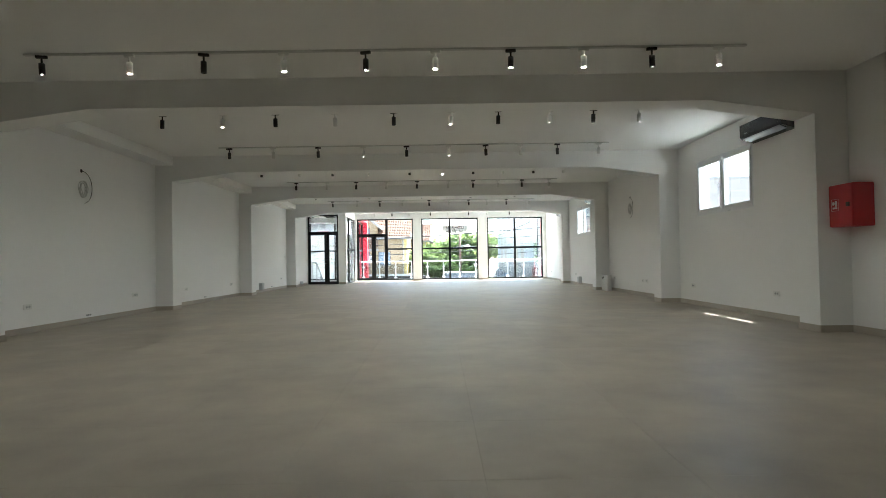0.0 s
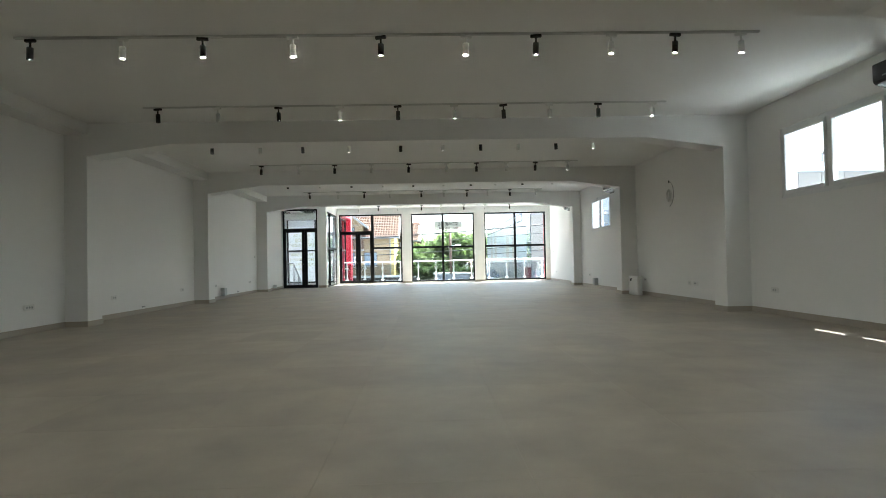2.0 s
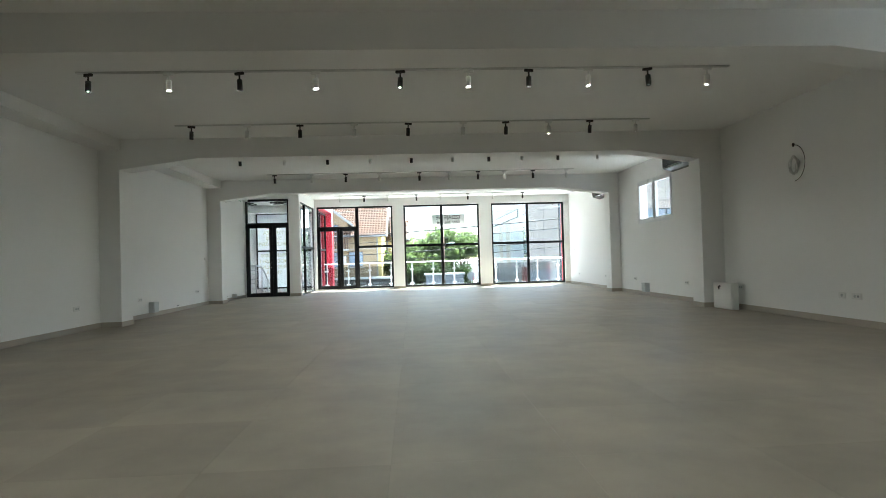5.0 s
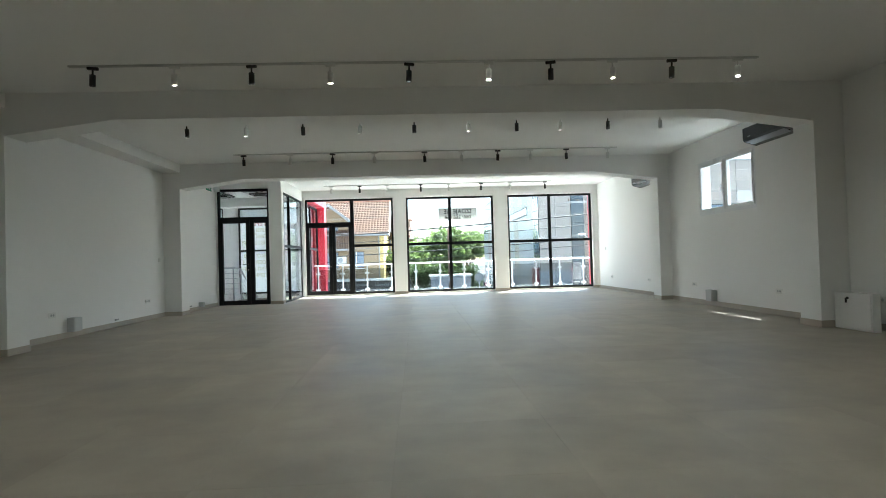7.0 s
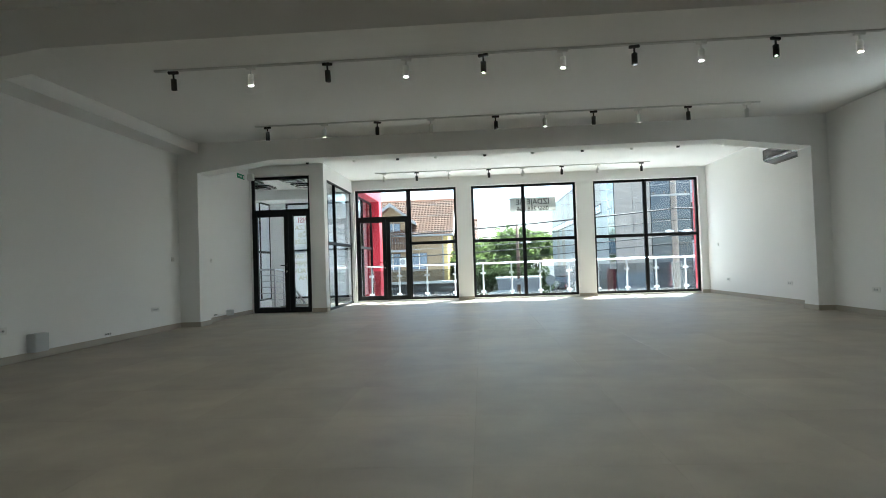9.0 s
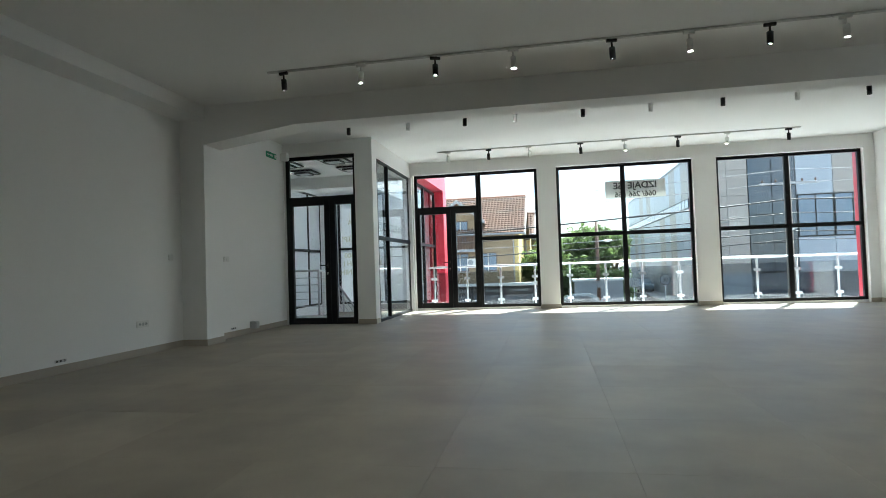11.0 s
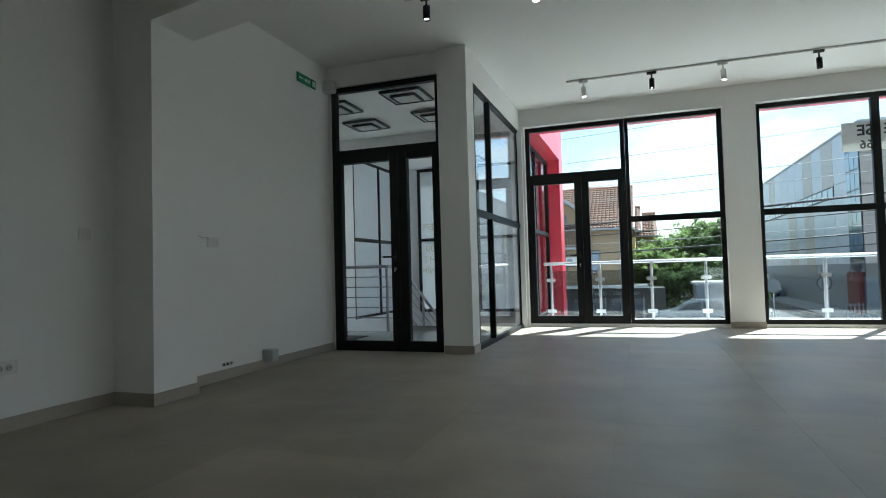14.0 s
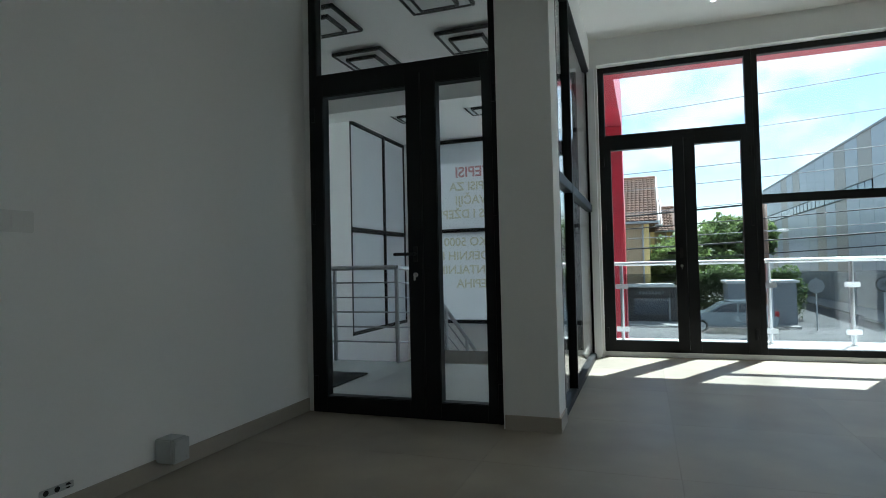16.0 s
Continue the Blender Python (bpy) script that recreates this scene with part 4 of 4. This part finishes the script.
# kiosk, car, signs
k1 = thing("kiosk", "grey sheet metal kiosk with a white flat roof", "kiosk", at=pose(2.95, 48.4, GZ))
part("body", box(B(), -1.55, 1.55, -1.0, 1.0, 0, 2.2, 0.02), KIOSK, k1)
part("roof", box(B(), -1.68, 1.68, -1.15, 1.15, 2.2, 2.34, 0.02), FASC, k1)
for x in (-0.78, 0.0, 0.78):
    part("panel_seam", box(B(), x - 0.015, x + 0.015, -1.012, -1.001, 0.05, 2.15), GREYSIGN, k1)


def car(m):
    c = thing("car", "light blue-grey hatchback car parked at the kerb", "car", at=m)
    bm = B()
    prof = [(-2.0, 0.35), (-2.05, 0.62), (-1.95, 0.80), (-1.2, 0.92), (-0.95, 0.96), (-0.35, 1.36), (0.1, 1.46), (1.1, 1.45), (1.55, 1.32), (1.92, 0.98), (2.02, 0.85), (2.03, 0.45), (1.95, 0.28), (-1.9, 0.26)]
    prism(bm, prof, "y", -0.82, 0.82)
    bmesh.ops.bevel(bm, geom=list(bm.edges), offset=0.05, segments=2, affect="EDGES", clamp_overlap=True)
    body = part("body", bm, CARP, c)
    for s in (-1, 1):
        bm = B()
        prism(bm, [(-0.82, 0.96), (-0.30, 1.32), (0.28, 1.38), (0.28, 0.96)], "y", s * 0.822, s * 0.835)
        part("side_window", bm, DGLASS, body)
        bm = B()
        prism(bm, [(0.36, 0.96), (0.36, 1.38), (1.05, 1.37), (1.50, 1.02), (1.48, 0.96)], "y", s * 0.822, s * 0.835)
        part("side_window", bm, DGLASS, body)
        part("headlight", box(B(), -2.06, -1.85, s * 0.72 - 0.12, s * 0.72 + 0.12, 0.64, 0.78, 0.02), PLASTIC, body)
        part("tail_light", box(B(), 1.85, 2.04, s * 0.72 - 0.11, s * 0.72 + 0.11, 0.75, 1.0, 0.02), REDP, body)
        for x in (-1.27, 1.25):
            w = part("wheel", rod(B(), (x, s * 0.66, 0.30), (x, s * 0.845, 0.30), 0.30, seg=24), TYRE, c)
            part("rim", rod(B(), (x, s * 0.84, 0.30), (x, s * 0.855, 0.30), 0.20, seg=10), ALU, w)
    part("roof_trim", box(B(), -0.1, 1.2, -0.6, 0.6, 1.462, 1.475, 0.004), CARP, body)
    return c


car(pose(1.1, 45.3, GZ))
car(pose(9.6, 74, GZ + 0.12, 0, 0, 95))
sg = thing("speed_sign", "round speed limit sign on a grey post", "road sign", at=pose(5.75, 40, GZ))
part("post", rod(B(), (0, 0, 0), (0, 0, 2.7), 0.035), ALU, sg)
bm = B()
rod(bm, (0, -0.04, 2.4), (0, -0.055, 2.4), 0.30, seg=28)
part("plate", bm, GREYSIGN, sg)
part("rim_ring", rod(B(), (0, -0.0555, 2.4), (0, -0.058, 2.4), 0.29, seg=28), RUBBER, sg)
part("face", rod(B(), (0, -0.0585, 2.4), (0, -0.061, 2.4), 0.235, seg=28), KIOSK, sg)
lettering("lettering", "30", 0.30, pose(0, -0.064, 2.30, 90, 0, 0), RUBBER, sg, "black numerals")
ss = thing("stop_sign", "grey back of an octagonal sign on a post", "road sign", at=pose(5.0, 46.0, GZ))
part("post", rod(B(), (0, 0, 0), (0, 0, 2.5), 0.035), ALU, ss)
part("plate", rod(B(), (0, -0.04, 2.1), (0, -0.055, 2.1), 0.36, seg=8), GREYSIGN, ss)
fn = thing("street_fence", "low dark metal picket fence before the office", "fence")
for k in range(60):
    part("picket", box(B(), 9.0 + 0.2 * k, 9.06 + 0.2 * k, 48.9, 48.94, GZ, GZ + 1.0), GREYSIGN, fn)
part("fence_rail", box(B(), 9.0, 21.0, 48.945, 48.98, GZ + 0.85, GZ + 0.9), GREYSIGN, fn)


# ---- office building ----
ob1 = thing("office_building", "modern office block clad in pale and beige panels", "office building")
OX, OY, OH = 11.0, 52.0, 9.1
part("core", box(B(), OX + 0.06, 48, OY + 0.06, 92, GZ, OH - 0.1), GREYSIGN, ob1)
part("plinth", box(B(), OX - 0.02, 13.8, OY - 0.02, 92, GZ, -0.2), KIOSK, ob1)
part("parapet", box(B(), OX - 0.06, 48.2, OY - 0.06, 92.1, OH - 0.1, OH + 0.05), GREYSIGN, ob1)
STRIP = (5.05, 5.85)
yy = 54.6
i = 0
while yy < 91.5:
    w = 2.55
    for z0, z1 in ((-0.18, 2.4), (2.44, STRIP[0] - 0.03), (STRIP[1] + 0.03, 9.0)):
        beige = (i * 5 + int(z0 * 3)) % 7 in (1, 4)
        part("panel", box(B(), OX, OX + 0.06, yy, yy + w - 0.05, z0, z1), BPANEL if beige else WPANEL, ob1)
    if yy > 57:
        wd = part("window", box(B(), OX - 0.03, OX + 0.05, yy, yy + w - 0.05, STRIP[0], STRIP[1]), DARK, ob1)
        for q in (0, 1):
            part("pane", box(B(), OX - 0.045, OX - 0.031, yy + 0.08 + q * 1.23, yy + 1.18 + q * 1.23, STRIP[0] + 0.08, STRIP[1] - 0.08), BGLASS, wd)
    else:
        part("panel", box(B(), OX, OX + 0.06, yy, yy + w - 0.05, STRIP[0], STRIP[1]), WPANEL, ob1)
    yy += w
    i += 1
tall = part("window", box(B(), OX - 0.03, OX + 0.05, 52.1, 54.55, 1.3, 7.6), DARK, ob1)
for k in range(5):
    for q in range(3):
        part("pane", box(B(), OX - 0.045, OX - 0.031, 52.18 + q * 0.8, 52.9 + q * 0.8, 1.4 + k * 1.24, 2.56 + k * 1.24), BGLASS, tall)
part("panel", box(B(), OX, OX + 0.06, 52.1, 54.55, 7.63, 9.0), WPANEL, ob1)
part("doorway", box(B(), OX - 0.03, OX + 0.05, 52.1, 54.55, -0.15, 1.25), DGLASS, ob1)
for k in range(5):
    part("panel", box(B(), OX, 12.38, OY - 0.0, OY + 0.06, -0.18 + 1.84 * k, 1.62 + 1.84 * k), BPANEL, ob1)
    part("panel", box(B(), 12.42, 13.78, OY - 0.0, OY + 0.06, -0.18 + 1.84 * k, 1.62 + 1.84 * k), BPANEL, ob1)
cw = part("curtain_wall", box(B(), 13.8, 16.9, OY - 0.02, OY + 0.06, -0.2, 8.0), DARK, ob1)
for k in range(4):
    for q in range(2):
        part("pane", box(B(), 13.84 + q * 1.54, 15.32 + q * 1.54, OY - 0.035, OY - 0.021, -0.1 + 2.02 * k, 1.86 + 2.02 * k), DGLASS, cw)
part("panel", box(B(), 13.8, 16.9, OY, OY + 0.06, 8.03, 9.0), BPANEL, ob1)
part("red_entrance", box(B(), OX - 0.3, OX - 0.05, 52.3, 54.4, GZ, 0.1), DKRED, ob1, "dark red entrance panel")
x = 16.95
while x < 47:
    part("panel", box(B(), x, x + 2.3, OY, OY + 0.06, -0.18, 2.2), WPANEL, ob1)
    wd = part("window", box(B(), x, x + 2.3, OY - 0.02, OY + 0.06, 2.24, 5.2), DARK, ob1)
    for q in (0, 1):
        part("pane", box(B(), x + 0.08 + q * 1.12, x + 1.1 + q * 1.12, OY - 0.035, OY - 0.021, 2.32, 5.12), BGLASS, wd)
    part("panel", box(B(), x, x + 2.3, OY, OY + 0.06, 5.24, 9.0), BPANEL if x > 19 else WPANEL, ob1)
    x += 2.34
part("ground_floor", box(B(), 13.8, 48, OY + 0.0, OY + 0.05, GZ, -0.22), DGLASS, ob1)


# ---- poles and cables ----
PX, PY = 10.35, 36.0
pl = thing("utility_pole", "tall weathered concrete utility pole with crossarms and insulators", "utility pole", at=pose(PX, PY, GZ))
part("shaft", rod(B(), (0, 0, 0), (0, 0, 10.2), 0.18, 0.12, seg=14), POLE, pl, smooth=True)
for z, w in ((6.6, 1.2), (8.2, 1.4), (9.3, 1.0)):
    arm = part("crossarm", box(B(), -w, w, -0.26, -0.195, z, z + 0.09), GREYSIGN, pl)
    for u in (-0.9, -0.45, 0.45, 0.9):
        bm = B()
        rod(bm, (u * w, -0.215, z + 0.09), (u * w, -0.215, z + 0.18), 0.03, seg=8)
        rod(bm, (u * w, -0.215, z + 0.14), (u * w, -0.215, z + 0.24), 0.055, 0.03, seg=10)
        part("insulator", bm, WOOD, arm)
for s in (-1, 1):
    la = part("lamp_arm", rod(B(), (0, -0.15, 4.55), (s * 0.35, -0.5, 4.75), 0.03, seg=8), ALU, pl)
    bm = B()
    bmesh.ops.create_uvsphere(bm, u_segments=14, v_segments=8, radius=0.15, matrix=Matrix.Translation((s * 0.45, -0.55, 4.75)) @ Matrix.Diagonal((1.5, 1, 0.55, 1)))
    part("lamp_head", bm, PLASTICG, la, smooth=True)
pl2 = thing("utility_pole", "dark wooden utility pole with a street lamp", "utility pole", at=pose(2.72, 44.6, GZ))
part("shaft", rod(B(), (0, 0, 0), (0, 0, 6.0), 0.13, 0.10, seg=12), WOOD, pl2, smooth=True)
part("lamp_arm", rod(B(), (0, 0, 4.7), (0.5, -0.35, 4.75), 0.025, seg=8), ALU, pl2)
bm = B()
bmesh.ops.create_uvsphere(bm, u_segments=14, v_segments=8, radius=0.15, matrix=Matrix.Translation((0.62, -0.4, 4.73)) @ Matrix.Diagonal((1.8, 1, 0.5, 1)))
part("lamp_head", bm, PLASTIC, pl2, smooth=True)
part("meter_box", box(B(), -0.16, 0.16, -0.30, -0.12, 1.9, 2.3, 0.01), GREYSIGN, pl2)
cr = random.Random(9)
CABLES = [(1.5, 0.03), (2.6, 0.035), (1.05, 0.02), (1.9, 0.015), (2.15, 0.02), (2.9, 0.014), (3.6, 0.014), (4.3, 0.014), (5.6, 0.012), (6.3, 0.012)]
for k, (z, r) in enumerate(CABLES):
    y = PY - 0.3 - 0.12 * (k % 4)
    pts = []
    zl, zr = z + cr.uniform(-0.25, 0.25), z + cr.uniform(0.3, 0.9)
    for i in range(41):
        f = i / 40
        pts.append((-26 + f * (PX + 26), y + 3.5 * (1 - f), zl + (zr - zl) * f - 0.7 * 4 * f * (1 - f) * 0.6))
    for i in range(1, 21):
        f = i / 20
        pts.append((PX + f * 26, y, zr - 0.5 * 4 * f * (1 - f) * 0.6 + 0.3 * f))
    # thin cables get the paler grey that stands in for sun on them
    tagged(wire("overhead_cable", pts, r, WIREB if r > 0.018 else CABLEG), "dark overhead cable sagging between the poles", "cable", "overhead cables")


# ---- greenery ----
def leaves(bm, rng, centre, radii, n, size):
    for _ in range(n):
        while True:
            v = Vector((rng.uniform(-1, 1), rng.uniform(-1, 1), rng.uniform(-1, 1)))
            if 0.25 < v.length < 1:
                break
        p = Vector(centre) + Vector((v.x * radii[0], v.y * radii[1], v.z * radii[2]))
        q = Euler((rng.uniform(-1.2, 1.2), rng.uniform(-1.2, 1.2), rng.uniform(0, 6.28))).to_matrix()
        s = size * rng.uniform(0.6, 1.4)
        vs = [bm.verts.new(p + q @ Vector(c)) for c in ((-s, 0, 0), (0, -s * 0.5, s * 0.12), (s, 0, 0), (0, s * 0.5, s * 0.12))]
        bm.faces.new(vs)


def tree(x, y, top, spread, seed):
    rng = random.Random(seed)
    t = thing("tree", "broad leafy green tree with an uneven crown", "tree", "street trees", at=pose(x, y, GZ))
    h = top - GZ
    bm = B()
    rod(bm, (0, 0, 0), (0.1, 0, h * 0.45), 0.20, 0.13, seg=10)
    cl = []
    for k in range(9):
        a, e = k * 2.4 + rng.uniform(-0.4, 0.4), rng.uniform(0.4, 1.0)
        end = (spread * 0.65 * math.cos(a) * e, spread * 0.65 * math.sin(a) * e, h * rng.uniform(0.55, 0.85))
        rod(bm, (0.1, 0, h * rng.uniform(0.3, 0.44)), end, 0.07, 0.02, seg=7)
        cl.append(end)
    cl.append((0.1, 0, h * 0.88))
    part("trunk", bm, BARK, t)
    bm = B()
    for c in cl:
        r = spread * rng.uniform(0.32, 0.5)
        leaves(bm, rng, c, (r, r, r * 0.75), 420, 0.16)
        for _ in range(5):
            d = Vector((rng.gauss(0, 1), rng.gauss(0, 1), rng.gauss(0, 0.8))).normalized() * r
            leaves(bm, rng, Vector(c) + d, (r * 0.3, r * 0.3, r * 0.3), 45, 0.15)
    part("crown", bm, LEAF, t)


for i, (x, y, top, s) in enumerate(((0.2, 58, 2.6, 2.4), (2.6, 57, 3.2, 2.6), (3.7, 58, 4.0, 2.0), (6.2, 69, 3.8, 1.8), (1.2, 64, 3.2, 3.0), (-1.0, 53.5, 2.0, 1.6), (3.6, 66, 4.4, 3.0), (-3, 82, 4.6, 4.0), (3, 84, 4.9, 4.5), (7.2, 95, 5.4, 3.6), (9.6, 98, 5.8, 3.4))):
    tree(x, y, top, s, 20 + i)
rng = random.Random(77)
bm = B()
for k in range(26):
    leaves(bm, rng, (-0.6 + 0.24 * k, 51.6 + rng.uniform(-0.2, 0.2), rng.uniform(-0.9, 0.0)), (0.55, 0.6, 0.75), 330, 0.10)
for k in range(26):
    leaves(bm, rng, (-0.6 + 0.24 * k, 51.6, -1.7), (0.5, 0.6, 0.8), 100, 0.11)
hd = thing("hedge", "dense overgrown green hedge behind the kiosk", "hedge")
part("foliage", bm, HEDGEM, hd)

# ---- floor tiles ----
setting("floor_bed", box(B(), XL, XE, Y0, YG + 0.035, -0.12, -0.004), GROUT, "grey grout bed under the floor tiles", "floor")
fl = thing("floor", "large beige porcelain floor tiles with fine joints", "floor", kind="structure")
TS, J = 0.9, 0.0006
tile_meshes = {}


def tile_mesh(w, d):
    key = (round(w, 3), round(d, 3))
    if key not in tile_meshes:
        bm = B()
        box(bm, -w / 2, w / 2, -d / 2, d / 2, -0.003, 0.0)
        tile_meshes[key] = mesh_of("tile", bm, TILE)
    return tile_meshes[key]


def cut(u, lo, hi):
    return max(u, lo), min(u + TS, hi)


rest = B()
ix0 = int(math.floor((XL - 0.19) / TS))
for iy in range(-21, 15):
    ya, yb = cut(8.0 + iy * TS, Y0, YG - 0.04)
    if yb - ya < 0.02:
        continue
    for ix in range(ix0, ix0 + 14):
        xa, xb = cut(0.19 + ix * TS, XL, XE if ya > 14.5 else XR)
        if xb - xa < 0.02:
            continue
        if xb < XG and ya > YD:
            continue
        w, d = xb - xa - 2 * J, yb - ya - 2 * J
        if ya > -1.5:
            ob = new("tile", tile_mesh(w, d))
            ob.location = ((xa + xb) / 2, (ya + yb) / 2, 0)
            ob.parent = fl
        else:
            box(rest, xa + J, xb - J, ya + J, yb - J, -0.003, 0.0)
tagged(part("tile_rest", rest, TILE, fl), kind="stuff")
